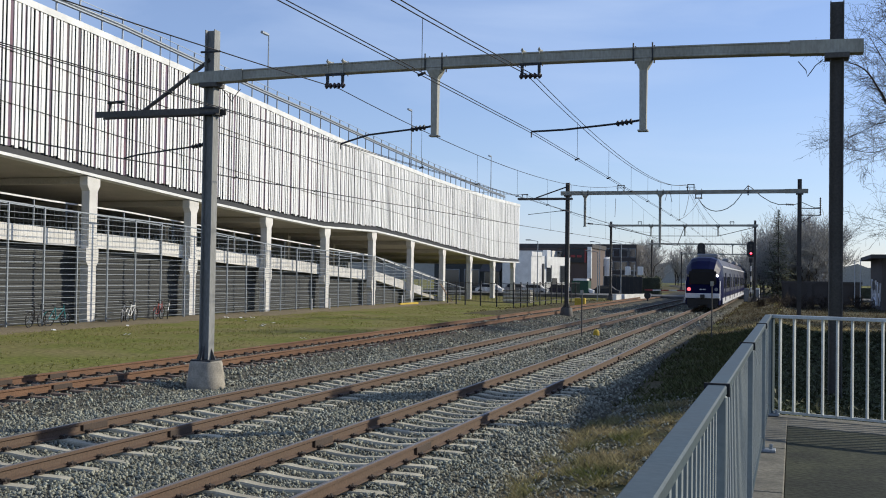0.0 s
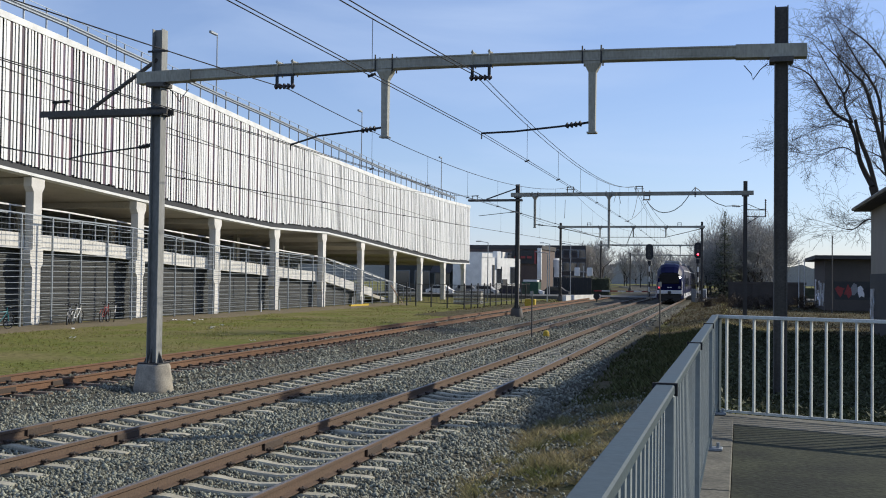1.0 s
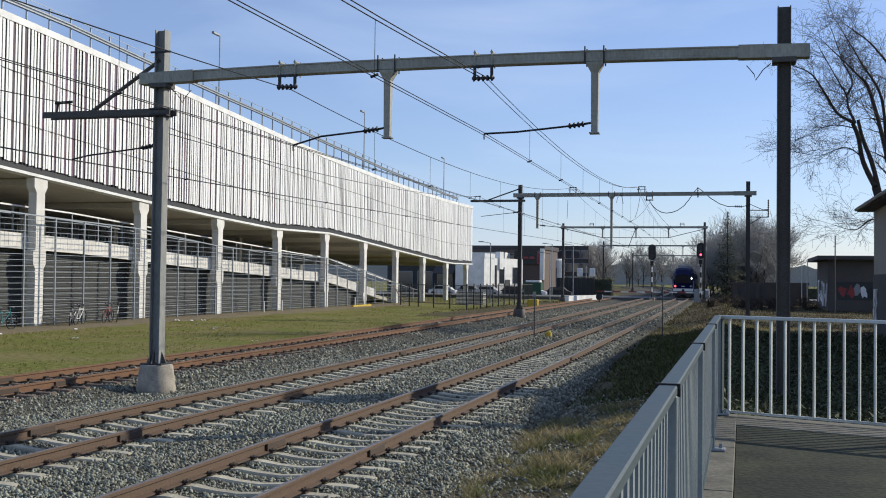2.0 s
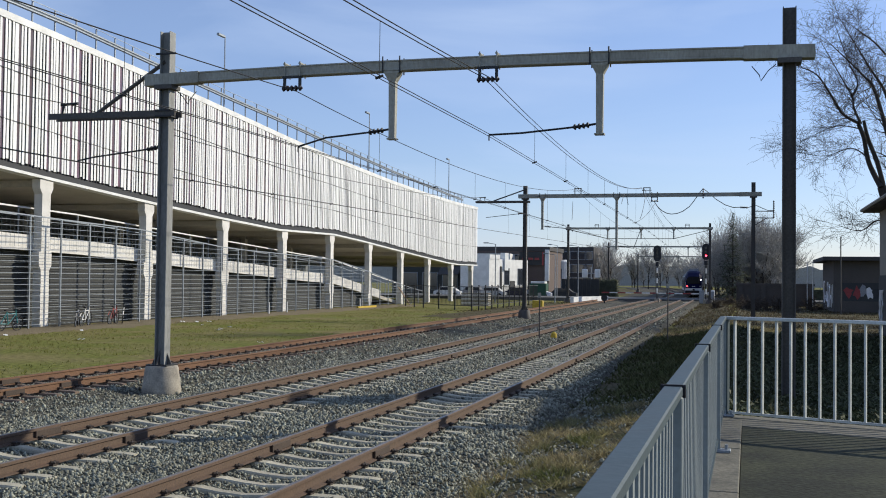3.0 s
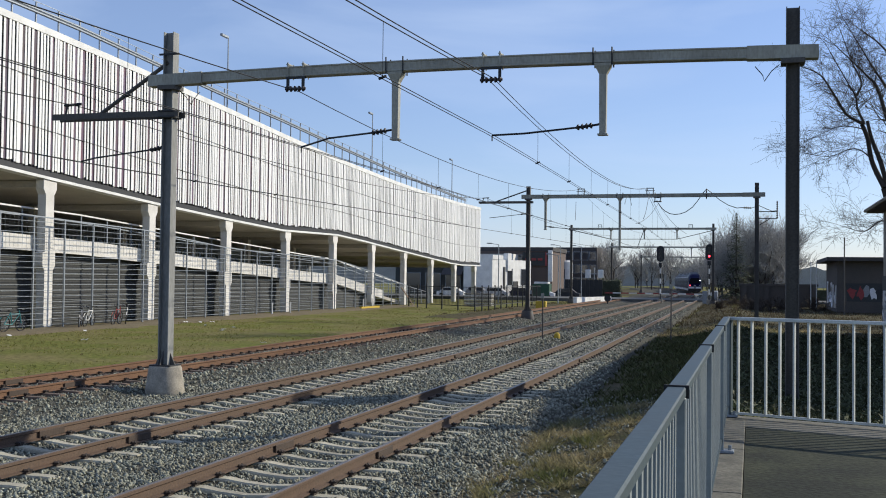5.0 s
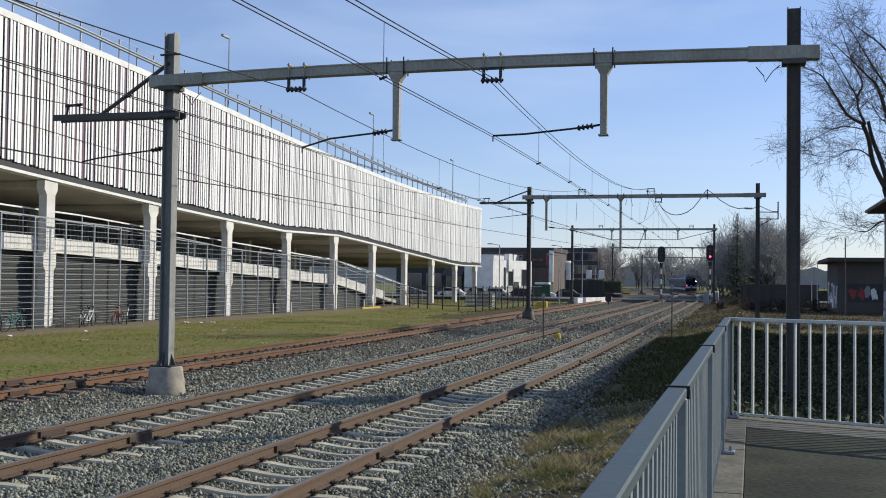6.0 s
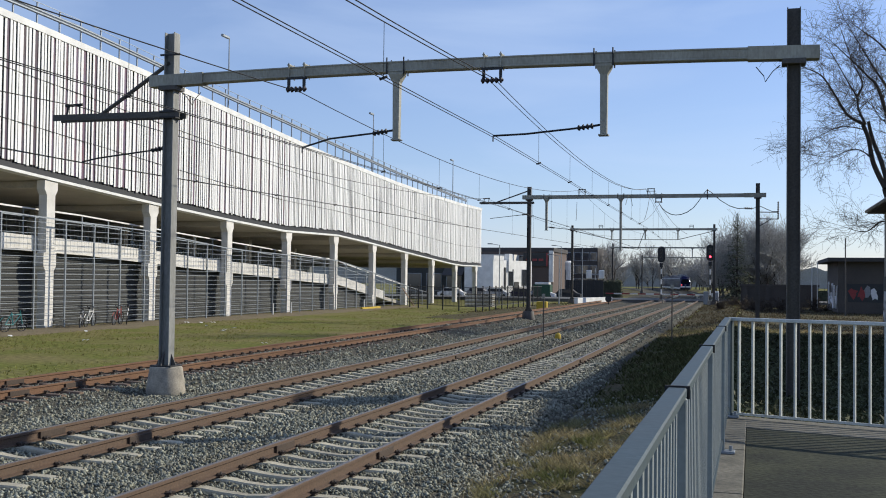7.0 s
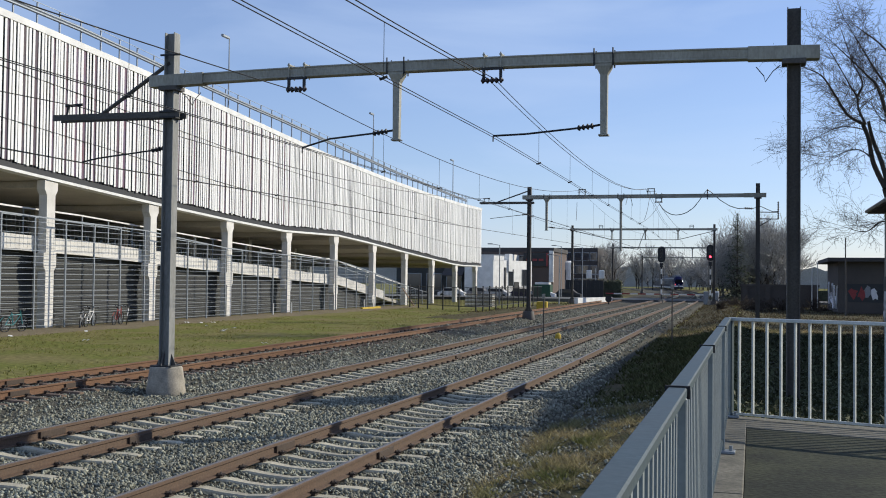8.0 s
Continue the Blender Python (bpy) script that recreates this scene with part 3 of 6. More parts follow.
def drop_post(root, x, y, zb, z1, arm_to=None, arm_z=0.0):
    """A tube hung below the beam with a steady arm for the contact wire."""
    bm = bmesh.new()
    sweep(bm, [[(x - a, y - b, z), (x + a, y - b, z), (x + a, y + b, z), (x - a, y + b, z)] for a, b, z in ((0.17, 0.13, zb - 0.003), (0.16, 0.13, zb - 0.05), (0.075, 0.08, zb - 0.22), (0.066, 0.07, z1))])
    post = part("drop_post", bm, STEEL, root, "galvanised tube hung from the beam")
    part("end_cap", boxes((x - 0.1, x + 0.1, y - 0.1, y + 0.1, z1 - 0.03, z1)), STEEL, post)
    for s in (-0.19, 0.19):
        part("clamp_bolt", rods(((x + s, y - 0.15, zb - 0.05), (x + s, y - 0.15, zb + 0.31), 0.016)), IRON, post)
        part("clamp_bolt", rods(((x + s, y + 0.15, zb - 0.05), (x + s, y + 0.15, zb + 0.31), 0.016)), IRON, post)
    if arm_to is not None:
        bm = bmesh.new()
        za = z1 + 0.2
        s = 1 if arm_to > x else -1
        tube(bm, (x + s * 0.06, y, za), (x + s * 0.2, y, za - 0.02), 0.025)
        insulator(bm, (x + s * 0.2, y, za - 0.02), (x + s * 0.55, y, za - 0.06), 0.065, 4)
        path_tube(bm, [(x + s * 0.55, y, za - 0.06), (x + (arm_to - x) * 0.7, y, za - 0.15), (arm_to, y, arm_z)], 0.022)
        tube(bm, (arm_to, y, arm_z), (arm_to, y, arm_z - 0.12), 0.014)
        part("steady_arm", bm, IRON, post, "thin black arm that steadies the wire")


def portal(y, x0, x1, zb, tops, beam, bases, label, dark=False, drops=(), hangers=(), bracket=None, upstand=(), view_bow=0.0):
    root = thing("catenary_portal", label, "overhead portal", group="portals over the tracks")
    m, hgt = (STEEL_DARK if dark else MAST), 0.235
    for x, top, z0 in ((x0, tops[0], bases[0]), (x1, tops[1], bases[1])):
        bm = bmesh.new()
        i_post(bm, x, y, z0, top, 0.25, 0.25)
        # The right mast takes the darker grey.
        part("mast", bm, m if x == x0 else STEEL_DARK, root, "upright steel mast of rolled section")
        part("bracket_plate", boxes((x - 0.22, x + 0.22, y - 0.2, y + 0.2, zb - 0.1, zb - 0.003)), STEEL_DARK, root)
        if x < -2:
            foundation(root, x, y, -0.5, z0, m=STEEL_DARK if dark else CONCRETE)
    bm = bmesh.new()
    # The beam is bent upwards to fit the lens's bow in the camera's view.
    rise = lambda x: view_bow * (1 - (2 * (x - beam[0]) / (beam[1] - beam[0]) - 1) ** 2)
    sec = [(-0.11, 0.0), (0.11, 0.0), (0.125, 0.012), (0.125, 0.03), (0.11, 0.042), (0.11, hgt - 0.042), (0.125, hgt - 0.03), (0.125, hgt - 0.012), (0.11, hgt),
           (-0.11, hgt), (-0.125, hgt - 0.012), (-0.125, hgt - 0.03), (-0.11, hgt - 0.042), (-0.11, 0.042), (-0.125, 0.03), (-0.125, 0.012)]
    sweep(bm, [[(x, y + a, zb + rise(x) + b) for a, b in sec] for x in np.linspace(beam[0], beam[1], 25)])
    body = part("beam", bm, STEEL, root, "grey box-section cross beam")
    for a, b in ((beam[0], x0 + 0.85), (x1 - 0.85, beam[1])):
        bm = bmesh.new()
        sweep(bm, [[(x, y + q, zb + rise(x) + h) for q, h in ((-0.14, -0.012), (0.14, -0.012), (0.14, hgt + 0.012), (-0.14, hgt + 0.012))] for x in np.linspace(a - 0.004, b, 5)])
        part("splice_sleeve", bm, STEEL, body, "wider sleeve at the end of the beam")
    for x, z, to, tz in drops:
        drop_post(root, x, y, zb + rise(x), z, to, tz)
    for x in hangers:
        hanger(root, x, y, zb + rise(x), hgt)
    for x in upstand:
        part("upper_frame", rods(((x - 0.2, y, zb + hgt), (x - 0.2, y, zb + hgt + 0.36), 0.03), ((x + 0.2, y, zb + hgt), (x + 0.2, y, zb + hgt + 0.36), 0.03),
                                 ((x - 0.24, y, zb + hgt + 0.36), (x + 0.24, y, zb + hgt + 0.36), 0.03), ((x - 0.3, y, zb + hgt + 0.2), (x + 0.3, y, zb + hgt + 0.2), 0.02)), IRON, root)
    if bracket:
        xb, zk = bracket
        bm = bmesh.new()
        box(bm, xb, x0 + 0.3, y - 0.17, y - 0.13, zk - 0.07, zk + 0.07)
        box(bm, xb, x0 + 0.3, y + 0.13, y + 0.17, zk - 0.07, zk + 0.07)
        br = part("side_bracket", bm, STEEL_DARK, root, "dark double-channel bracket out over the siding")
        part("brace", rods(((xb + 1.2, y, zk + 0.07), (x0 - 0.05, y, zb + 0.55), 0.045)), STEEL_DARK, br)
        part("frame", rods(((xb + 0.25, y, zk + 0.07), (xb + 0.3, y, zk + 0.3), 0.025), ((xb + 0.6, y, zk + 0.07), (xb + 0.6, y, zk + 0.3), 0.025), ((xb + 0.22, y, zk + 0.3), (xb + 0.68, y, zk + 0.32), 0.035)), IRON, br)
        bm = bmesh.new()
        insulator(bm, (x0 - 0.15, y, zk - 0.75), (x0 - 0.5, y, zk - 0.8), 0.06, 4)
        path_tube(bm, [(x0 - 0.5, y, zk - 0.8), (x0 - 1.9, y, zk - 0.95), (xb + 0.7, y, zk - 1.03)], 0.02)
        part("steady_arm", bm, IRON, br)
    return root


def wire(name, pts, r, label):
    bm = bmesh.new()
    path_tube(bm, pts, r, 4)
    return tagged(new(name, mesh_of(name, bm, WIRE)), label, "wire")


def sag(a, b, s, n=14):
    a, b = Vector(a), Vector(b)
    return [a.lerp(b, i / n) - Vector((0, 0, 4 * s * (i / n) * (1 - i / n))) for i in range(n + 1)]


def catenary(points, label, sags, carriers=(0.0,)):
    """A span-by-span contact wire, its carrier wires and the droppers between."""
    root = thing("catenary_wire", label, "overhead wire")
    for (x0, y0, zc0, zm0), (x1, y1, zc1, zm1), s in zip(points, points[1:], sags):
        top = sag((x0, y0, zm0), (x1, y1, zm1), s, 24)
        for o in carriers:
            bm = bmesh.new()
            path_tube(bm, [p + Vector((o, 0, abs(o) * 0.5)) for p in top], 0.011, 4)
            part("carrier_wire", bm, WIRE, root)
        for o in (-0.045, 0.045):
            part("contact_wire", rods(((x0 + o, y0, zc0), (x1 + o, y1, zc1), 0.008), n=4), WIRE, root)
        for i in range(3, 24, 3):
            p = top[i]
            zc = zc0 + (zc1 - zc0) * i / 24
            q = Vector((x0 + (x1 - x0) * i / 24, p.y, zc))
            part("dropper", rods((q, p, 0.005), n=4), WIRE, root)
            part("dropper_clamp", rods((q - Vector((0.06, 0, 0.02)), q + Vector((0.06, 0, 0.02)), 0.022), n=5), IRON, root)
    return root


# ---- multi-storey car park ----
CLAD_TOP = [(20, 15.7), (42, 14.58), (55, 13.98), (65, 13.4), (74, 12.85), (85, 12.25), (100, 11.7), (112, 11.42), (124, 11.3), (136, 11.38)]
CLAD_LOW = [(20, 8.5), (42, 7.3), (47, 7.0), (56, 6.5), (65, 6.08), (74, 5.74), (80, 5.81), (85, 5.86), (92, 5.55), (100, 5.11), (110, 4.6), (121, 4.05), (126, 3.93), (136, 3.98)]
DECK_TOP = [(20, 5.2), (44, 4.27), (50, 4.12), (62, 3.54), (70, 3.2), (80, 2.73), (86.5, 2.5), (93.6, 1.65), (100, 0.91), (108, 0.0), (111, -0.35)]
SCREEN_TOP = [(20, 6.0), (42, 5.15), (47, 5.0), (54, 4.85), (64.6, 4.1), (73.5, 3.94), (83.7, 3.72), (92, 2.84), (103.6, 1.4), (112, 0.6)]
GUARD = [(20, 16.5), (46, 16.1), (51, 15.98), (58, 15.62), (70, 15.05), (78, 14.75), (90, 14.15), (106, 13.45), (128, 12.75), (136, 12.55)]
FACE, END = -34.0, 135.2
COLS = [26.95 + 9.63 * i for i in range(12)]


def strip(bm, table, ys, x0, x1, lo, hi):
    """A bar that follows a table of heights along y."""
    sweep(bm, [[(x0, y, lerp(y, table) + lo), (x1, y, lerp(y, table) + lo), (x1, y, lerp(y, table) + hi), (x0, y, lerp(y, table) + hi)] for y in ys])


def build_car_park():
    rng = random.Random(4)
    root = thing("car_park", "long multi-storey car park clad in white upright louvres on concrete columns", "car park")
    ys = [27] + [r[0] for r in CLAD_LOW[1:-1]] + [END]
    yt = [27] + [r[0] for r in CLAD_TOP[1:-1]] + [END]
    # backing wall of the cladding
    bm = bmesh.new()
    sweep(bm, [[(FACE - 0.35, y, lerp(y, CLAD_LOW) + 0.2), (FACE - 0.14, y, lerp(y, CLAD_LOW) + 0.2), (FACE - 0.14, y, lerp(y, CLAD_TOP) - 0.1), (FACE - 0.35, y, lerp(y, CLAD_TOP) - 0.1)] for y in sorted(set(ys + yt))])
    part("facade_backing", bm, CLAD_BACK, root, "near-black backing wall behind the louvres")
    part("end_wall", boxes((FACE - 16, FACE - 0.1, END - 0.25, END, 4.0, 11.35)), CLAD, root, "white end wall")
    bm = bmesh.new()
    strip(bm, CLAD_TOP, yt, FACE - 0.4, FACE + 0.1, -0.12, 0.22)
    part("coping", bm, WHITE_PAINT, root, "white coping along the roof edge")
    bm = bmesh.new()
    strip(bm, CLAD_LOW, ys, FACE - 0.5, FACE + 0.1, -0.02, 0.12)
    part("lower_trim", bm, WHITE_PAINT, root, "white trim below the louvres")
    # Black band between the louvre ends and the white trim.
    bm = bmesh.new()
    strip(bm, CLAD_LOW, ys, FACE - 0.5, FACE - 0.02, 0.12, 0.42)
    part("lower_dark_band", bm, IRON, root, "dark band under the louvres")
    # louvres: thin pale blades in front of the dark backing, a plum one after every few
    y, n, run = 38.0, 0, 3
    rest = bmesh.new()
    dark = bmesh.new()
    while y < END - 0.1:
        w = min(rng.choice((0.13, 0.15, 0.17, 0.2, 0.26)), END - y)
        gap = rng.choice((0.07, 0.09, 0.11, 0.14)) * (1.0 if y < 62 else 0.8)
        lo = lerp(y, CLAD_LOW) + 0.42 + rng.uniform(0, 0.12)
        zs = [lo, lo, lerp(y, CLAD_TOP) - 0.12, lerp(y + w, CLAD_TOP) - 0.12]
        bm = rest if n >= 300 else bmesh.new()
        out = rng.choice((0.05, 0.065, 0.08))
        sweep(bm, [[(FACE + out - 0.03, y + a, z), (FACE + out, y + a, z), (FACE + out, y + a, t), (FACE + out - 0.03, y + a, t)] for a, z, t in ((0, zs[0], zs[2]), (w, zs[1], zs[3]))])
        if n < 300:
            part("louvre", bm, CLAD, root)
        n += 1
        run -= 1
        if run == 0:
            run = rng.choice((2, 3, 3, 4, 5))
            wide = rng.choice((0.08, 0.12, 0.18)) if y < 75 else 0.07
            sweep(dark, [[(FACE - 0.02, y + w + a, zs[1]), (FACE + 0.03, y + w + a, zs[1]), (FACE + 0.03, y + w + a, zs[3]), (FACE - 0.02, y + w + a, zs[3])] for a in (0.03, wide + 0.05)])
            gap = wide + 0.08
        y += w + gap
    tagged(part("louvre_rest", rest, CLAD_STUFF, root), kind="stuff")
    tagged(part("dark_louvre", dark, CLAD_DARK, root, "plum-coloured upright louvres"), kind="stuff")
    # seams across the facade
    for k in (0.33, 0.66):
        bm = bmesh.new()
        sweep(bm, [[(FACE + 0.02 + a, y, lerp(y, CLAD_LOW) * (1 - k) + lerp(y, CLAD_TOP) * k + b) for a, b in ((0, -0.012), (0.068, -0.012), (0.068, 0.012), (0, 0.012))] for y in sorted(set(ys + yt))])
        part("seam", bm, CLAD_BACK, root, "thin dark joint across the louvres")
    # slabs, walls and roof
    for name, table, lo, hi, back, m in (("upper_slab", CLAD_LOW, -0.02, 0.3, -58, DECK), ("roof_slab", CLAD_TOP, -0.9, -0.6, -58, DECK)):
        bm = bmesh.new()
        strip(bm, table, ys, back, FACE - 0.5, lo, hi)
        part(name, bm, m, root, "grey concrete deck")
    bm = bmesh.new()
    strip(bm, DECK_TOP, [27, 44, 50, 62, 70, 80, 86.5, 93.6, 100, 108], -58, FACE - 0.75, -0.75, -0.45)
    part("lower_slab", bm, DECK, root, "grey concrete ramp deck")
    bm = bmesh.new()
    strip(bm, DECK_TOP, [27, 44, 50, 62, 70, 80, 86.5, 93.6, 98.8], FACE - 0.75, FACE - 0.5, -0.78, 0)
    part("parapet", bm, WHITE, root, "stained white concrete parapet of the ramp")
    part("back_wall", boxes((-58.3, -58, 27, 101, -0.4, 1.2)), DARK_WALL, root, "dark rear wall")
    for y in np.arange(27, 135, 1.1):
        part("rear_louvre", boxes((-58.2, -57.9, y, y + 0.72, 1.2 if y < 101 else -0.4, lerp(y, CLAD_LOW))), SLAT, root)
    sy = [27, 44, 50, 62, 70, 80, 86.5, 93.6, 96.5]
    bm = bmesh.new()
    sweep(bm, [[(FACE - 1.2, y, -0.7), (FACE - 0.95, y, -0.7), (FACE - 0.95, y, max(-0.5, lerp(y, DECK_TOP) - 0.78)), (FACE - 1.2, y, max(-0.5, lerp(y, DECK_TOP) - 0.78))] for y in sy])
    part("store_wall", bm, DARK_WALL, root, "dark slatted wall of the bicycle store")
    for i in range(15):
        z = -0.15 + 0.27 * i
        y1 = float(np.interp(-z, [-3.4, -2.7, -1.9, -1.7, -0.85, -0.1, 0.2], [44, 62, 80, 86.5, 93.6, 96, 96.4]))
        if y1 > 30:
            part("store_slat", boxes((FACE - 0.948, FACE - 0.9, 27, y1, z, z + 0.03)), SLAT, root)
    # columns
    for y in COLS:
        top = lerp(y, CLAD_LOW) - 0.02
        deck = lerp(y, DECK_TOP)
        bm = bmesh.new()
        rows = [(0.33, -0.8)]
        if deck > 1.0:
            rows += [(0.33, deck - 1.75), (0.5, deck - 1.5), (0.5, deck - 0.85), (0.33, deck - 0.8)]
        rows += [(0.33, top - 0.75), (0.52, top - 0.45), (0.52, top)]
        sweep(bm, [[(FACE - 0.45, y - a, z), (FACE + 0.02, y - a, z), (FACE + 0.02, y + a, z), (FACE - 0.45, y + a, z)] for a, z in rows])
        part("column", bm, WHITE, root, "white concrete column with corbels")
        if y < 104:
            part("rear_column", boxes((FACE - 8.4, FACE - 8.0, y - 0.25, y + 0.25, max(deck - 0.4, -0.4), top)), DECK, root)
        if y < 130:
            part("cross_beam", boxes((-57, FACE - 0.6, y - 0.18, y + 0.18, top - 0.36, top - 0.02)), DECK, root)
    # handrail along the ramp
    hy = [27, 44, 50, 62, 70, 80, 86.5, 93.6, 100, 106]
    bm = bmesh.new()
    strip(bm, DECK_TOP, hy, FACE - 0.95, FACE - 0.88, 1.35, 1.43)
    part("ramp_handrail", bm, WHITE_PAINT, root, "white ramp handrail")
    bm = bmesh.new()
    strip(bm, DECK_TOP, hy, FACE - 0.95, FACE - 0.9, 0.95, 1.0)
    part("ramp_midrail", bm, GALV, root)
    for y in np.arange(38, 104, 2.44):
        z = lerp(y, DECK_TOP)
        part("ramp_post", boxes((FACE - 0.97, FACE - 0.9, y - 0.025, y + 0.025, z - 0.5, z + 1.4)), GALV, root)
    # roof guard: a two-wave crash beam, a thin rail above it and posts
    gy = [27, 46, 51, 58, 70, 78, 90, 106, 128, 135]
    bm = bmesh.new()
    sweep(bm, [[(FACE - 1.97 + a, y, lerp(y, GUARD) + b) for a, b in ((0, -0.16), (0.07, -0.11), (0.07, -0.05), (0.01, 0.0), (0.07, 0.05), (0.07, 0.11), (0, 0.16), (-0.02, 0.14), (-0.02, -0.14))] for y in gy])
    part("crash_beam", bm, GALV, root, "galvanised two-wave crash beam on the roof deck")
    bm = bmesh.new()
    strip(bm, GUARD, gy, FACE - 2.0, FACE - 1.97, 0.46, 0.49)
    part("guard_rail", bm, GALV, root, "thin rail over the crash beam")
    for y in np.arange(38, 135, 1.9):
        part("guard_post", boxes((FACE - 2.08, FACE - 2.0, y - 0.035, y + 0.035, lerp(y, CLAD_TOP) - 0.7, lerp(y, GUARD) + 0.47)), GALV, root)
    # lamps on the roof are things of their own
    for y, z in ((69.5, 19.55), (100.2, 18.65), (129.8, 17.3)):
        lamp = thing("roof_lamp", "slim grey lamp post on the car park roof", "street lamp", group="lamps on the car park roof")
        z0 = lerp(y, CLAD_TOP) - 0.6
        part("pole", rods(((-36.4, y, z0), (-36.4, y, z), 0.07, 0.045)), GALV, lamp)
        part("lamp_head", boxes((-36.5, -36.3, y - 1.1, y - 0.1, z - 0.12, z + 0.06), w=0.03), GALV, lamp, "flat grey lantern")


def build_screen_fence():
    root = thing("mesh_fence", "tall galvanised mesh fence before the bicycle store", "fence")
    x = FACE + 0.6
    ys = [36.9 + 2.44 * i for i in range(31)]
    for i, y in enumerate(ys):
        top = lerp(y, SCREEN_TOP)
        part("post", boxes((x - 0.04, x + 0.04, y - 0.035, y + 0.035, -0.6, top)), GALV, root)
        if i + 1 == len(ys):
            break
        y1 = ys[i + 1]
        t1 = lerp(y1, SCREEN_TOP)
        bm = bmesh.new()
        z = -0.2
        while z < min(top, t1) - 0.05:
            box(bm, x + 0.045, x + 0.057, y, y1, z, z + 0.022)
            z += 0.28
        while z < max(top, t1) - 0.1 and abs(top - t1) > 0.1:
            box(bm, x + 0.045, x + 0.057, y, y + (y1 - y) * (top - z) / (top - t1) if top > t1 else y1, z, z + 0.022)
            z += 0.28
        zt = min(top, t1)
        for j in range(1, 8):
            yy = y + (y1 - y) * j / 8
            box(bm, x + 0.058, x + 0.066, yy - 0.0025, yy + 0.0025, zt - 1.5 if zt > 1.8 else -0.3, zt)
        part("mesh_panel", bm, GALV, root)
        bm = bmesh.new()
        sweep(bm, [[(x - 0.03, q, h), (x + 0.03, q, h), (x + 0.03, q, h + 0.06), (x - 0.03, q, h + 0.06)] for q, h in ((y, top), (y1, t1))])
        part("top_rail", bm, GALV, root)


# ---- platform end ----
PLAT, RAIL_X, CORNER = 0.86, -0.255, 11.9


def build_platform():
    bm = bmesh.new()
    sweep(bm, [[(-0.05, -12, z), (14, -12, z), (14, 6.9, z), (-0.05, 11.12, z)] for z in (-1.0, PLAT)])
    tagged(new("platform", mesh_of("platform", bm, ASPHALT)), "dark mossy worn asphalt platform end", "platform", kind="structure")
    root = thing("platform_edge", "stained concrete edging along the platform end", "edging", kind="structure")
    for i in range(12):
        y1 = 11.6 - i * 2.0
        part("slab", boxes((RAIL_X - 0.12, -0.056, y1 - 1.99, y1 - 0.004, -1.0, PLAT + 0.012), w=0.008), KERB, root)
    for i in range(7):
        slab = part("slab", boxes((0.006, 1.994, -0.66, 0.17, -1.86, 0.007), w=0.008), KERB, root)
        slab.matrix_local = pose(RAIL_X - 0.12, CORNER + 0.04, PLAT, 0, 0, -17.5) @ pose(i * 2.0, 0, 0)


def build_railing():
    h = 1.075
    root = thing("railing", "grey painted steel railing along the platform edge", "railing")
    posts = [CORNER, 9.4, 6.5, 3.9, 1.3]
    for a, b in zip(posts, posts[1:]):
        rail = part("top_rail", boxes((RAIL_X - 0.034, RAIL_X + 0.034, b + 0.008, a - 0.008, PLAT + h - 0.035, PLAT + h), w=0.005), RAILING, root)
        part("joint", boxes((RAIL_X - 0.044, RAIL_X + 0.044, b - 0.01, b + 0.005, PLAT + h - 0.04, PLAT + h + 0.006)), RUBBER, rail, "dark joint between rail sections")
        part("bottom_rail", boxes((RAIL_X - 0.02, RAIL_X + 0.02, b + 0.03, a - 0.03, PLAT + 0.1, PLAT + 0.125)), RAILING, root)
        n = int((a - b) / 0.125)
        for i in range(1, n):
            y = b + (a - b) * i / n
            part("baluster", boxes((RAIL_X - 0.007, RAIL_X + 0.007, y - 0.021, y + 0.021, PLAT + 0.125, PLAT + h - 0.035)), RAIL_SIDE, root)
    for y in posts:
        post = part("post", boxes((RAIL_X - 0.035, RAIL_X + 0.035, y - 0.05, y - 0.012, PLAT + 0.02, PLAT + h - 0.035), w=0.004), RAIL_SIDE, root)
        part("foot_plate", boxes((RAIL_X - 0.03, RAIL_X + 0.12, y - 0.1, y + 0.04, PLAT + 0.013, PLAT + 0.035), w=0.004), GALV, post)
        part("bolt", rods(((RAIL_X + 0.085, y - 0.03, PLAT + 0.03), (RAIL_X + 0.085, y - 0.03, PLAT + 0.075), 0.016)), GALV, post)
    # the cross railing, slightly askew
    cross = thing("railing", "grey painted steel railing across the platform end", "railing")
    cross.location, cross.rotation_euler = (RAIL_X, CORNER, PLAT), (0, 0, radians(-19))
    # Rails and bars here take the lighter colour that stands for sun on them.
    part("top_rail", boxes((0.0, 7.2, -0.04, 0.04, h - 0.035, h), w=0.004), SUNLIT_BAR, cross, "top rail with sunlight put into its pale colour")
    part("bottom_rail", boxes((0.05, 7.2, -0.012, 0.012, 0.04, 0.065)), SUNLIT_BAR, cross)
    bal = mesh_of("baluster", boxes((-0.009, 0.009, -0.024, 0.024, 0.065, h - 0.035)), SUNLIT_BAR)
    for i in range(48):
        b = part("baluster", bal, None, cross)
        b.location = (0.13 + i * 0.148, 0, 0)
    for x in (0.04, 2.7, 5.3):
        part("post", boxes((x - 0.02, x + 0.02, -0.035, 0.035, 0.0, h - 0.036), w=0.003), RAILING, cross)


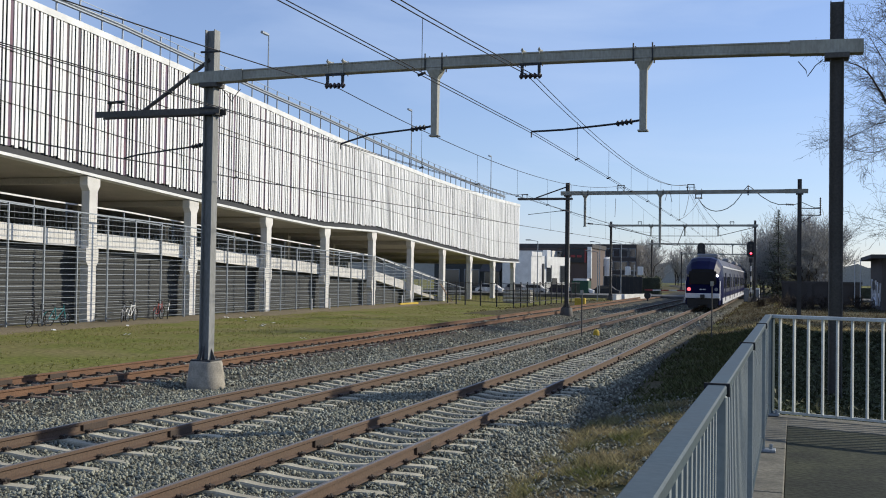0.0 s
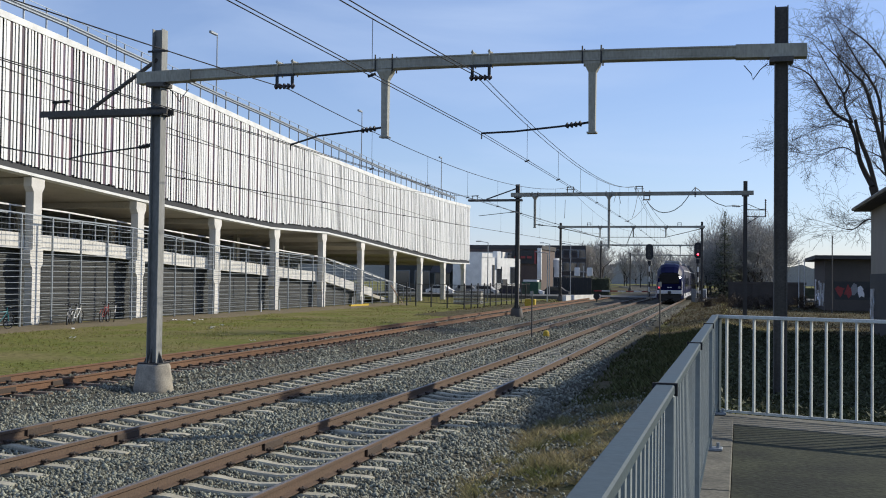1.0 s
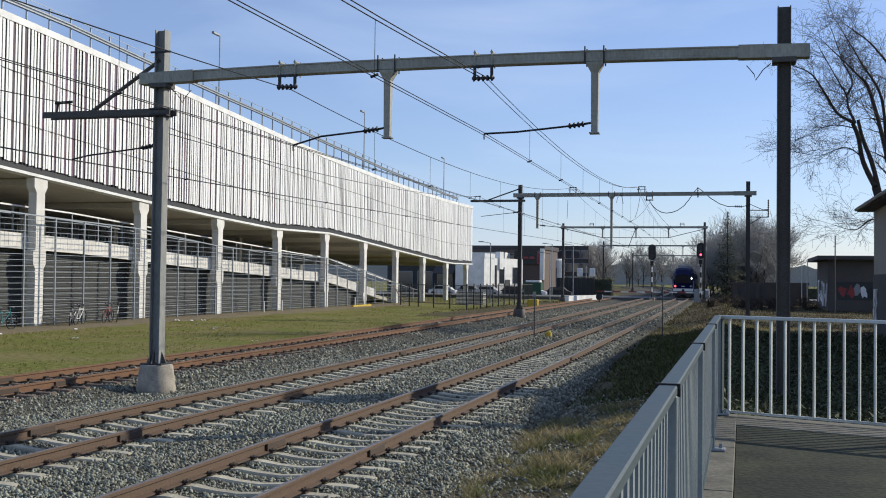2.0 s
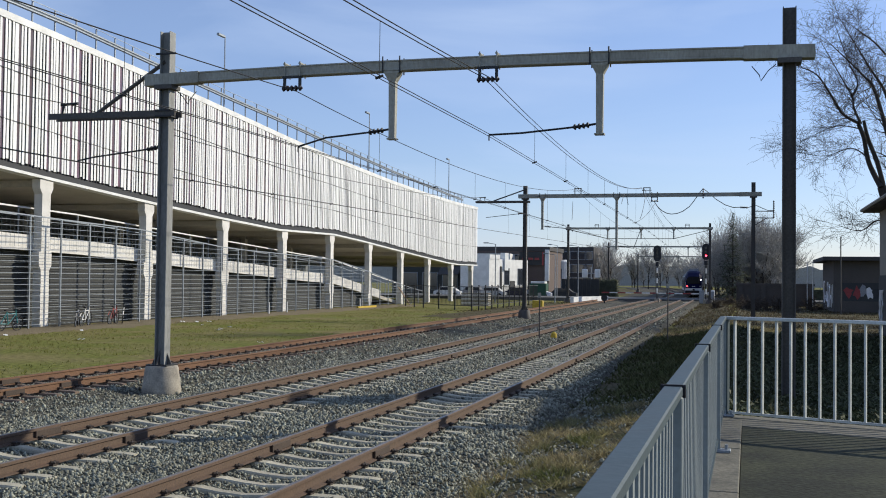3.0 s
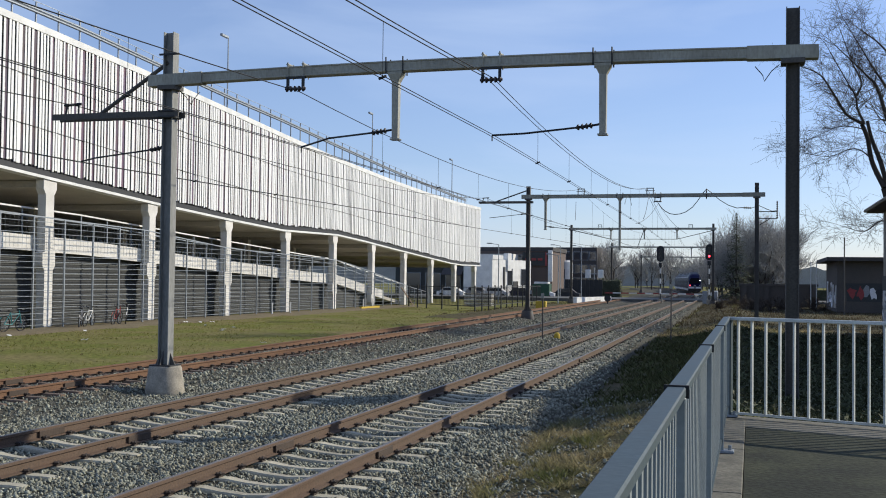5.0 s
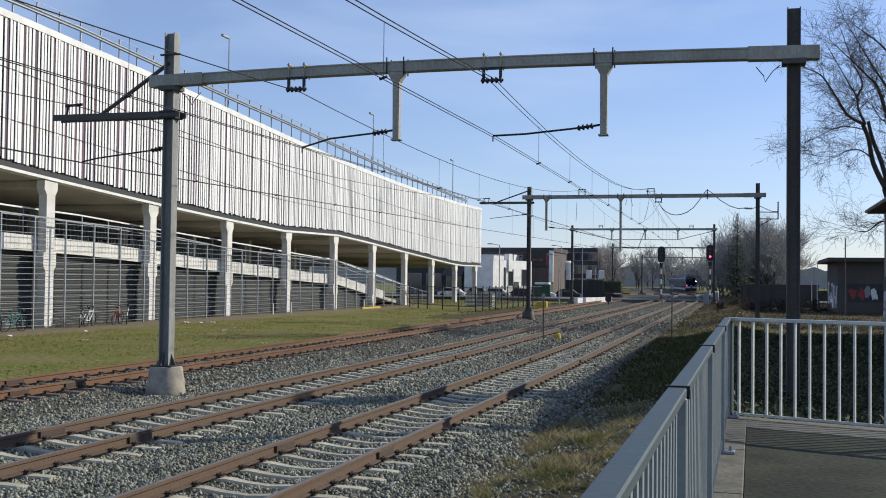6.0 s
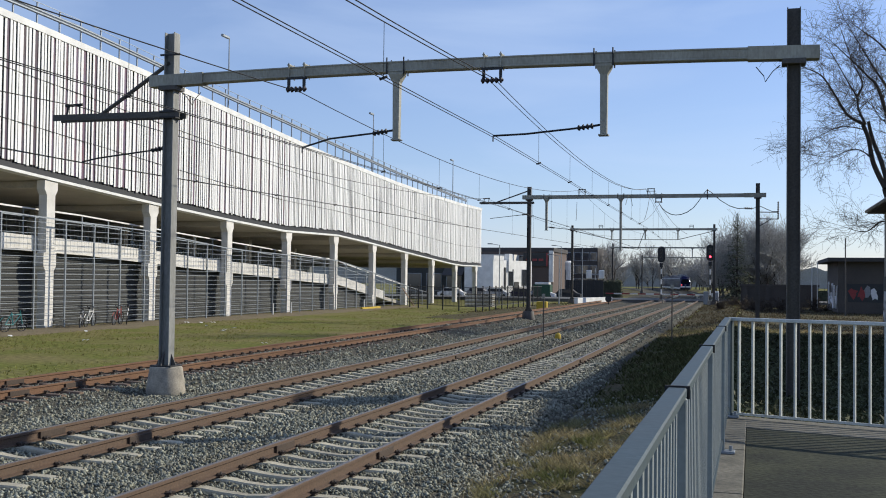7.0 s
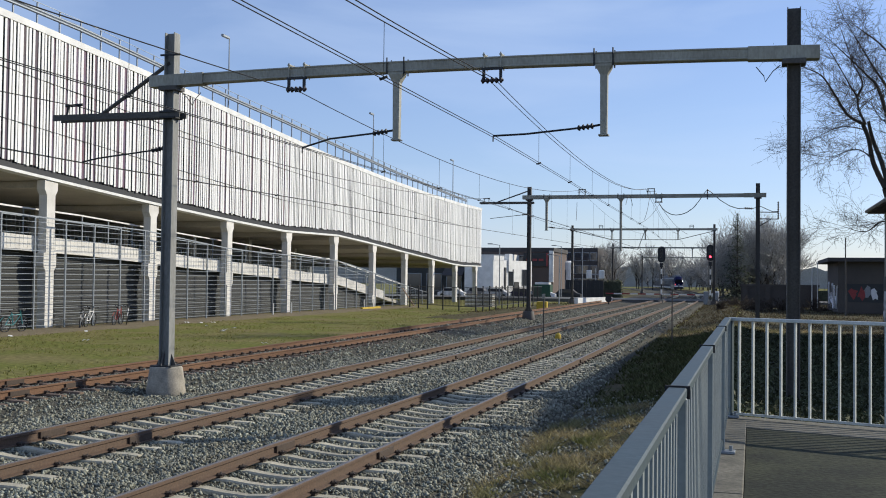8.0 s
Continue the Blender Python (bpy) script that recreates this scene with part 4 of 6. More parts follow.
# ---- trees ----
def grow(rng, height, spread, plan, trunk_r, twig_r, up, first, lean):
    """Branch segments of a bare tree as (a, b, ra, rb, level); plan: side shoots at each joint, level by level."""
    out = []

    def branch(p, d, length, r, level):
        steps = 4 if level == 0 else 3
        for s in range(steps):
            q = p + d * (length / steps)
            r2 = max(twig_r, r * (0.88 if level < 2 else 0.8))
            out.append((p, q, r, r2, level))
            if level < len(plan) and ((s + 1) / steps >= first or level > 0):
                k = int(plan[level]) + (rng.random() < plan[level] % 1)
                for _ in range(k):
                    axis = Vector((rng.gauss(0, 1), rng.gauss(0, 1), rng.gauss(0, 0.5))).normalized()
                    nd = (d + axis * spread + Vector((0, 0, up))).normalized()
                    branch(q, nd, length * rng.uniform(0.45, 0.78), max(twig_r, r2 * rng.uniform(0.45, 0.68)), level + 1)
            p, r = q, r2
            d = (d + Vector((rng.gauss(0, 0.13), rng.gauss(0, 0.13), 0.05))).normalized()
    branch(Vector((0, 0, -0.3)), Vector((lean[0], lean[1], 1)).normalized(), height * 0.55, trunk_r, 0)
    return out


def branch_mesh(name, segs, material, n=3):
    a, b = np.array([s[0] for s in segs]), np.array([s[1] for s in segs])
    ra, rb = np.array([s[2] for s in segs]), np.array([s[3] for s in segs])
    d = b - a
    d /= np.linalg.norm(d, axis=1)[:, None] + 1e-9
    ref = np.where(np.abs(d[:, 2:]) > 0.9, (1.0, 0, 0), (0, 0, 1.0))
    u = np.cross(d, ref)
    u /= np.linalg.norm(u, axis=1)[:, None] + 1e-9
    w = np.cross(d, u)
    rings = []
    for c, r in ((a, ra), (b, rb)):
        for i in range(n):
            t = 2 * math.pi * i / n
            rings.append(c + (u * math.cos(t) + w * math.sin(t)) * r[:, None])
    verts = np.stack(rings, 1).reshape(-1, 3)
    k = np.arange(len(segs))[:, None] * 2 * n
    faces = np.concatenate([k + np.array([i, (i + 1) % n, n + (i + 1) % n, n + i]) for i in range(n)])
    return big_mesh(name, verts, faces, material)


def bare_tree(base, height, label, seed, spread=0.75, plan=(3, 2, 2, 1.6, 1.5), trunk_r=0.25, twig_r=0.006, up=0.22, group="", far=False, first=0.25, lean=(0, 0), cat="tree"):
    rng = random.Random(seed)
    root = thing("bush" if cat == "bush" else "tree", label, cat, base, group)
    segs = grow(rng, height, spread, plan, trunk_r, twig_r, up, first, lean)
    top = max(s[1].z for s in segs)
    k = height / top
    segs = [(a * k, b * k, ra, rb, l) for a, b, ra, rb, l in segs]
    part("trunk", branch_mesh("trunk", [s for s in segs if s[4] < 2], BARK, 6), None, root)
    part("crown", branch_mesh("crown", [s for s in segs if s[4] >= 2], HAZE_TWIG if far else TWIG, 3), None, root)
    return root


def limbed_tree(base, label, limbs, seed):
    """A tree of a few bent limbs, given as (x, z) bends with their end thickness, covered in shoots and drooping twigs."""
    rng = random.Random(seed)
    root = thing("tree", label, "tree", base)
    thick, fine = [], []

    def shoot(p, d, length, r, level):
        steps = 4 if level < 3 else 3
        for i in range(steps):
            q = p + d * (length / steps)
            r2 = max(0.006, r * 0.78)
            (thick if r > 0.03 else fine).append((p, q, r, r2, level))
            if level < 4:
                for _ in range(2 if level < 3 and i else 1):
                    side = Vector((rng.gauss(0, 1), rng.gauss(0, 1), rng.gauss(0.1, 0.7))).normalized()
                    shoot(q, (d * 0.75 + side * 0.75).normalized(), length * rng.uniform(0.38, 0.62), max(0.006, r2 * 0.6), level + 1)
            p, r = q, r2
            d = (d + Vector((rng.gauss(0, 0.2), rng.gauss(0, 0.2), rng.gauss(0.02, 0.16) - (0.12 if level > 2 else 0)))).normalized()

    for bends, r0, r1 in limbs:
        pts = [Vector((x, rng.uniform(-0.5, 0.5) * min(1.0, 0.08 / r1), z)) for x, z in bends]
        line = []
        for i in range(len(pts) - 1):
            a, b, c, e = pts[max(i - 1, 0)], pts[i], pts[i + 1], pts[min(i + 2, len(pts) - 1)]
            for j in range(6):
                t = j / 6
                line.append(0.5 * (2 * b + (c - a) * t + (2 * a - 5 * b + 4 * c - e) * t * t + (3 * b - 3 * c + e - a) * t * t * t))
        line.append(pts[-1])
        n = len(line) - 1
        for i in range(n):
            ra, rb = r0 + (r1 - r0) * i / n, r0 + (r1 - r0) * (i + 1) / n
            thick.append((line[i], line[i + 1], ra, rb, 0))
            if r1 < 0.1 and i > 1:
                d = (line[i + 1] - line[i]).normalized()
                for _ in range(2 if i % 2 else 1):
                    side = Vector((rng.gauss(0, 1), rng.gauss(0, 1), rng.gauss(0.15, 0.7))).normalized()
                    shoot(line[i + 1], (d * 0.6 + side).normalized(), rng.uniform(0.9, 2.2), max(0.01, rb * 0.35), 2)
        if r1 < 0.1:
            shoot(line[-1], (line[-1] - line[-2]).normalized(), 1.8, r1, 2)
    part("trunk", branch_mesh("trunk", thick, BARK, 6), None, root)
    part("crown", branch_mesh("crown", fine, TWIG, 3), None, root)
    return root


TREE_BENDS = ((((-0.0, -0.5), (-0.5, 3.4), (-1.6, 6.0), (-2.3, 8.2)), 0.34, 0.2),
         (((-2.3, 8.2), (-2.9, 9.7), (-3.2, 11.1), (-3.5, 11.9)), 0.16, 0.12),
         (((-1.6, 6.0), (-2.4, 9.3), (-2.9, 11.0), (-3.2, 12.1)), 0.16, 0.1),
         (((-3.5, 11.9), (-4.3, 12.6), (-5.0, 13.7), (-5.8, 14.8), (-6.8, 15.5)), 0.1, 0.025),
         (((-3.4, 11.9), (-3.7, 12.9), (-3.8, 13.6), (-4.3, 14.4), (-5.3, 16.4)), 0.09, 0.02),
         (((-3.8, 13.6), (-3.5, 14.4), (-4.1, 15.7), (-4.7, 17.7)), 0.06, 0.015),
         (((-3.4, 11.6), (-4.2, 11.8), (-5.0, 11.7), (-6.6, 11.0)), 0.04, 0.012),
         (((-3.0, 9.9), (-3.5, 10.4), (-4.1, 10.5), (-5.3, 10.1), (-6.6, 10.3)), 0.045, 0.012),
         (((-0.5, 3.4), (-1.6, 9.7), (-2.6, 13.7), (-3.3, 14.9), (-5.0, 16.7)), 0.18, 0.02),
         (((-1.6, 9.7), (-1.9, 13.3), (-3.0, 15.4), (-4.3, 17.8)), 0.12, 0.02),
         (((-1.6, 9.7), (-1.3, 14.2), (-2.3, 16.2), (-3.7, 17.4)), 0.12, 0.02),
         (((-1.6, 6.0), (-2.5, 6.3), (-3.4, 5.7), (-4.5, 6.0)), 0.07, 0.012))


def conifer(base, height, label, seed):
    rng = np.random.default_rng(seed)
    root = thing("conifer", label, "tree", base)
    part("trunk", rods(((0, 0, -0.3), (0, 0, height), 0.16, 0.02), n=7), BARK, root)
    verts, faces, c = [], [], 0
    for _ in range(2600):
        z = height * (0.08 + 0.92 * rng.random() ** 1.2)
        r = (height - z) * 0.33 * (0.7 + 0.3 * math.sin(z * 5)) * rng.random() ** 0.5 + 0.05
        a = rng.uniform(0, 6.283)
        s = rng.uniform(0.25, 0.6) * (0.3 + 0.8 * (1 - z / height))
        p = np.array((r * math.cos(a), r * math.sin(a), z - r * 0.25))
        o = np.array((math.cos(a), math.sin(a), -0.3)) * s
        w = np.array((-math.sin(a), math.cos(a), rng.uniform(-0.3, 0.3))) * s * 0.4
        verts += [p - w, p + w, p + o]
        faces.append((c, c + 1, c + 2))
        c += 3
    part("crown", big_mesh("crown", verts, faces, NEEDLE), None, root)


# ---- train ----
def car_rows(y0, y1, nose_first):
    sec = [(-1.36, 0.35), (-1.42, 0.9), (-1.42, 2.5), (-1.3, 3.25), (-0.95, 3.8), (-0.5, 3.95), (0.5, 3.95), (0.95, 3.8), (1.3, 3.25), (1.42, 2.5), (1.42, 0.9), (1.36, 0.35)]
    rows = []
    steps = [(0.0, 0.86, 0.74), (0.35, 0.9, 0.8), (0.9, 0.95, 0.9), (1.5, 0.985, 0.97), (2.3, 1, 1)] if nose_first else [(0, 1, 1)]
    for d, w, h in steps:
        rows.append([(x * w, y0 + d, 0.35 + (z - 0.35) * h) for x, z in sec])
    rows.append([(x, y1, z) for x, z in sec])
    return rows


def train_car(rear):
    L = 19.4
    car = thing("train_car", "blue-nosed white commuter train end car" if rear else "white and blue commuter train middle car", "train", group="cars of the train")
    rows = car_rows(0, L, rear)
    bm = bmesh.new()
    sweep(bm, rows[4:] if rear else rows)
    part("body", bm, TRAIN_SIDE, car, "car body coloured dark for its shaded sides")
    if rear:
        bm = bmesh.new()
        sweep(bm, rows[:5])
        part("cab", bm, BLUE, car, "dark blue tapered cab nose")
        part("windscreen", boxes((-0.98, 0.98, -0.06, 0.1, 1.85, 2.84), w=0.05), SCREEN, car, "large black windscreen")
        part("route_display", boxes((-0.8, 0.8, -0.03, 0.3, 2.78, 2.98), w=0.02), SCREEN, car)
        part("white_band", boxes((-1.24, 1.24, -0.12, 0.1, 0.84, 1.2), w=0.03), TRAIN_WHITE, car, "white band across the nose")
        for s in (-1, 1):
            bm = bmesh.new()
            sweep(bm, [[(s * 1.23, -0.04 + y, z), (s * 1.27, 0.02 + y, z), (s * 1.27, 0.3 + y, z), (s * 1.23, 0.3 + y, z)] for y, z in ((0, 0.7), (0, 1.2), (0.02, 1.7), (0.2, 2.1))])
            part("corner_stripe", bm, TRAIN_WHITE, car, "white stripe on the corner of the nose")
            bm = rods(((s * 0.98, -0.1, 1.5), (s * 0.98, 0.02, 1.5), 0.13), n=12)
            part("tail_lamp", bm, LAMP_TAIL if s < 0 else TRAIN_GREY, car, "red tail lamp")
            # The right disc glows as the sun glint; the left one is dark glass.
            part("nose_disc", rods(((s * 1.06, -0.09, 2.5), (s * 1.06, 0.02, 2.5), 0.085), n=12), GLINT_WHITE if s > 0 else PANE, car, "glowing disc for the sun glint" if s > 0 else "")
            part("bar_mark", boxes((s * 0.12 - 0.1, s * 0.12 + 0.1, -0.085, 0.05, 1.45, 1.53)), TRAIN_WHITE, car)
        bm = boxes((-1.15, 1.15, -0.05, 0.6, 0.32, 0.83), w=0.06)
        part("apron", bm, TRAIN_DARK, car, "black apron below the nose")
        bm = boxes((-0.16, 0.16, -0.42, 0.0, 0.86, 1.12), w=0.04)
        part("coupler", bm, IRON, car, "automatic coupler")
        for s in (-0.7, 0.7):
            part("plough", boxes((s - 0.35, s + 0.35, -0.1, 0.1, 0.12, 0.4), w=0.03), TRAIN_DARK, car)
    y0 = 2.6 if rear else 0.7
    for s in (-1, 1):
        part("roof_line", boxes((s * 1.335 - 0.03, s * 1.335 + 0.03, 1.8 if rear else 0.1, L - 0.1, 3.14, 3.26)), TRAIN_WHITE, car, "white line along the roof edge")
        part("sill_band", boxes((s * 1.4 - 0.03, s * 1.4 + 0.03, 0.9 if rear else 0.1, L - 0.1, 0.42, 0.86)), TRAIN_WHITE, car, "white band along the sill")
        part("waist_stripe", boxes((s * 1.425 - 0.006, s * 1.425 + 0.006, y0, L - 0.2, 0.95, 1.25)), BLUE, car, "dark blue waist stripe")
        y = y0
        i = 0
        while y < L - 2.2:
            if i % 4 == 1:
                part("door", boxes((s * 1.43 - 0.012, s * 1.43 + 0.012, y, y + 1.3, 0.6, 2.75), w=0.008), BLUE, car, "blue sliding door")
            else:
                part("side_window", boxes((s * 1.428 - 0.01, s * 1.428 + 0.01, y, y + 1.7, 1.55, 2.45), w=0.006), PANE, car)
            y += 2.1
            i += 1
    for y in (3.4, L - 3.2):
        bg = part("bogie", boxes((-1.15, 1.15, y - 1.6, y + 1.6, 0.25, 0.62), w=0.05), TRAIN_DARK, car)
        for s in (-0.7535, 0.7535):
            for d in (-1.2, 1.2):
                part("wheel", rods(((s - 0.06, y + d, 0.43), (s + 0.06, y + d, 0.43), 0.425), n=18), TRAIN_DARK, bg)
    part("skirt", boxes((-1.3, 1.3, 5.4, L - 5.2, 0.25, 0.6), w=0.03), TRAIN_GREY, car)
    part("roof_unit", boxes((-0.8, 0.8, 5.5, 8.5, 3.9, 4.25), w=0.08), TRAIN_GREY, car, "roof equipment box")
    part("roof_unit", boxes((-0.7, 0.7, 11, 15.5, 3.9, 4.2), w=0.08), TRAIN_GREY, car, "roof equipment box")
    if not rear:
        part("gangway", boxes((-0.75, 0.75, -0.45, 0.0, 0.6, 3.5), w=0.05), RUBBER, car, "black bellows between cars")
    return car


def train_rows(offset):
    rows = []
    for i in range(33):
        t = i * 0.25
        y = 81.25 + 29.17 * t + offset
        a, b = y, y + 19.4
        xa, xb = TRACK["a"] + shift(a), TRACK["a"] + shift(b)
        rows.append((t, pose(xa, y, 0, 0, 0, -math.degrees(math.atan2(xb - xa, b - a)))))
    return rows


# ---- signals, crossing and signs ----
def signal(x, y, red, z_head=5.5):
    root = thing("rail_signal", "railway signal on a black and white post, red light lit" if red else "railway signal on a black and white post, seen dark", "signal", (x, y, 0), "signals before the crossing")
    part("base", boxes((-0.3, 0.3, -0.3, 0.3, -0.4, 0.2), w=0.03), CONCRETE, root)
    for i in range(8):
        part("post_section", rods(((0, 0, 0.2 + i * 0.6), (0, 0, 0.8 + i * 0.6), 0.085), n=10), WHITE_PAINT if i % 2 else IRON, root)
    bm = bmesh.new()
    sweep(bm, [[(0.5 * math.cos(a) * 0.9, yy, z_head + (0.45 if math.sin(a) > 0 else -0.45) + 0.5 * math.sin(a)) for a in [2 * math.pi * k / 20 for k in range(20)]] for yy in (-0.12, -0.06)])
    part("backboard", bm, IRON, root, "black oval backboard")
    part("lamp_box", boxes((-0.22, 0.22, -0.06, 0.2, z_head - 0.7, z_head + 0.7), w=0.03), IRON, root)
    for k, dz in enumerate((0.45, 0.0, -0.45)):
        m = LAMP_RED if (red and k == 2) else PANE
        part("lens", rods(((0, -0.16, z_head + dz), (0, -0.12, z_head + dz), 0.11), n=12), m, root, "glowing red lens" if m is LAMP_RED else "dark lens")
        bm = bmesh.new()
        sweep(bm, [[(0.15 * math.cos(a), yy, z_head + dz + 0.15 * math.sin(a)) for a in [math.pi * k2 / 8 for k2 in range(9)]] + [(0.135 * math.cos(a), yy, z_head + dz + 0.135 * math.sin(a)) for a in [math.pi * k2 / 8 for k2 in range(8, -1, -1)]] for yy in (-0.36, -0.12)])
        part("hood", bm, IRON, root)
    part("ladder", rods(((0.2, 0.25, 0.1), (0.2, 0.25, z_head), 0.02), ((-0.2, 0.25, 0.1), (-0.2, 0.25, z_head), 0.02), *[((-0.2, 0.25, 0.4 + 0.3 * k), (0.2, 0.25, 0.4 + 0.3 * k), 0.012) for k in range(16)]), STEEL_DARK, root)
    part("lower_box", boxes((-0.18, 0.18, -0.15, 0.1, z_head - 1.5, z_head - 1.0), w=0.03), IRON, root)


def build_crossing():
    tagged(new("road", mesh_of("road", boxes((-120, 60, 136, 150, -0.6, -0.02)), ROAD)), "grey asphalt road over the level crossing", "road", kind="structure")
    for x0, x1, label in ((-17.2, -5.6, "lowered red and white striped level crossing barrier"),):
        root = thing("crossing_barrier", label, "barrier")
        n = 12
        for i in range(n):
            a, b = x0 + (x1 - x0) * i / n, x0 + (x1 - x0) * (i + 1) / n
            part("stripe", boxes((a, b, 131.0, 131.08, 0.72, 0.86)), WHITE_PAINT if i % 2 else RED_PAINT, root)
        part("drive_box", boxes((x1, x1 + 0.6, 130.8, 131.3, -0.4, 1.2), w=0.05), GALV, root)
        part("counterweight", boxes((x1 + 0.6, x1 + 1.3, 130.9, 131.2, 0.6, 1.0), w=0.05), WHITE_PAINT, root)
    box_thing = thing("concrete_trough", "long white concrete block beside the siding", "block")
    bm = bmesh.new()
    sweep(bm, [[(x + a, y, z) for a, z in ((-0.2, -0.4), (0.2, -0.4), (0.2, 0.36), (-0.2, 0.36))] for x, y in ((-19.0, 119.5), (-16.6, 131.0))])
    part("body", bm, WHITE_PAINT, box_thing)
    st = thing("ground_signal", "small dark round ground signal on a short post", "signal", (-15.05, 117, 0))
    part("post", rods(((0, 0, -0.5), (0, 0, 0.3), 0.08), n=8), IRON, st)
    part("head", rods(((0, -0.12, 0.35), (0, 0.14, 0.35), 0.36, 0.3), n=14), IRON, st)
    part("foot", boxes((-0.3, 0.3, -0.3, 0.3, -0.5, -0.3), w=0.03), CONCRETE, st)
    for x, y, z1, label in ((-8.52, 44.9, 1.75, "thin steel marker post with a small plate"), (-3.46, 49.0, 2.2, "thin steel marker post with a square plate")):
        s = thing("marker_post", label, "marker post", (x, y, -0.35))
        part("pole", rods(((0, 0, -0.2), (0, 0, z1 + 0.35), 0.03), n=8), STEEL_DARK, s)
        part("plate", boxes((-0.07, 0.07, -0.07, -0.05, z1 + 0.12, z1 + 0.33), w=0.004), STEEL, s)
    m = thing("track_marker", "small yellow domed marker beside the rails", "marker", (-8.0, 45.5, -0.25))
    bm = bmesh.new()
    lathe(bm, (0, 0, 0), [(0.13, -0.1), (0.14, 0.1), (0.12, 0.24), (0.05, 0.31)], 12)
    part("dome", bm, YELLOW, m)
    c = thing("relay_box", "yellow lineside box on a stand", "cabinet", (-17.6, 92, -0.4))
    part("body", boxes((-0.45, 0.45, -0.3, 0.3, 0.2, 0.85), w=0.04), YELLOW, c)
    part("stand", boxes((-0.1, 0.1, -0.1, 0.1, -0.1, 0.22)), IRON, c)
    w = thing("crossing_sign", "white crossing lights and crossbuck seen from behind", "crossing sign", (-24.0, 170, -0.3))
    part("pole", rods(((0, 0, 0), (0, 0, 4.6), 0.08)), GALV, w)
    for s in (-1, 1):
        part("lamp_panel", boxes((s * 1.0 - 0.45, s * 1.0 + 0.45, -0.1, 0.1, 2.9, 4.3), w=0.1), WHITE_PAINT, w)
    part("arm", boxes((-1.2, 1.2, 0.0, 0.06, 3.55, 3.68)), GALV, w)
    w2 = copy_thing(w, pose(-1.4, 165, -0.3))
    kb = thing("crossing_keeper_box", "small white equipment cabinet by the crossing", "cabinet", (-4.2, 134.0, -0.3))
    part("body", boxes((-0.3, 0.3, -0.25, 0.25, 0, 1.5), w=0.05), WHITE_PAINT, kb)
    part("door", boxes((-0.24, 0.24, -0.262, -0.24, 0.15, 1.35)), GALV, kb)


def black_fence():
    root = thing("bar_fence", "black steel bar fence along the yard", "fence")
    pts = [(-31, 96), (-28.1, 92.2), (-22.2, 86.7), (-22.25, 116)]
    for (xa, ya), (xb, yb) in zip(pts, pts[1:]):
        n = max(2, int(math.dist((xa, ya), (xb, yb)) / 2.4))
        for i in range(n):
            k = i / n
            x, y = xa + (xb - xa) * k, ya + (yb - ya) * k
            part("post", boxes((x - 0.05, x + 0.05, y - 0.05, y + 0.05, -0.6, 1.75)), IRON, root)
        for z in (0.0, 1.6):
            part("rail", rods(((xa, ya, z), (xb, yb, z), 0.028)), IRON, root)
        bm = bmesh.new()
        for i in range(n * 12):
            k = i / (n * 12)
            x, y = xa + (xb - xa) * k, ya + (yb - ya) * k
            tube(bm, (x, y, 0), (x, y, 1.6), 0.011, n=4)
        tagged(part("bar_infill", bm, IRON, root), kind="stuff")


# ---- buildings beyond ----
def window(parent, x0, x1, y, z0, z1, m=None):
    w = part("window", boxes((x0 - 0.08, x1 + 0.08, y - 0.06, y + 0.05, z0 - 0.08, z1 + 0.08)), GALV, parent)
    part("pane", boxes((x0, x1, y - 0.075, y - 0.055, z0, z1)), m or PANE, w)


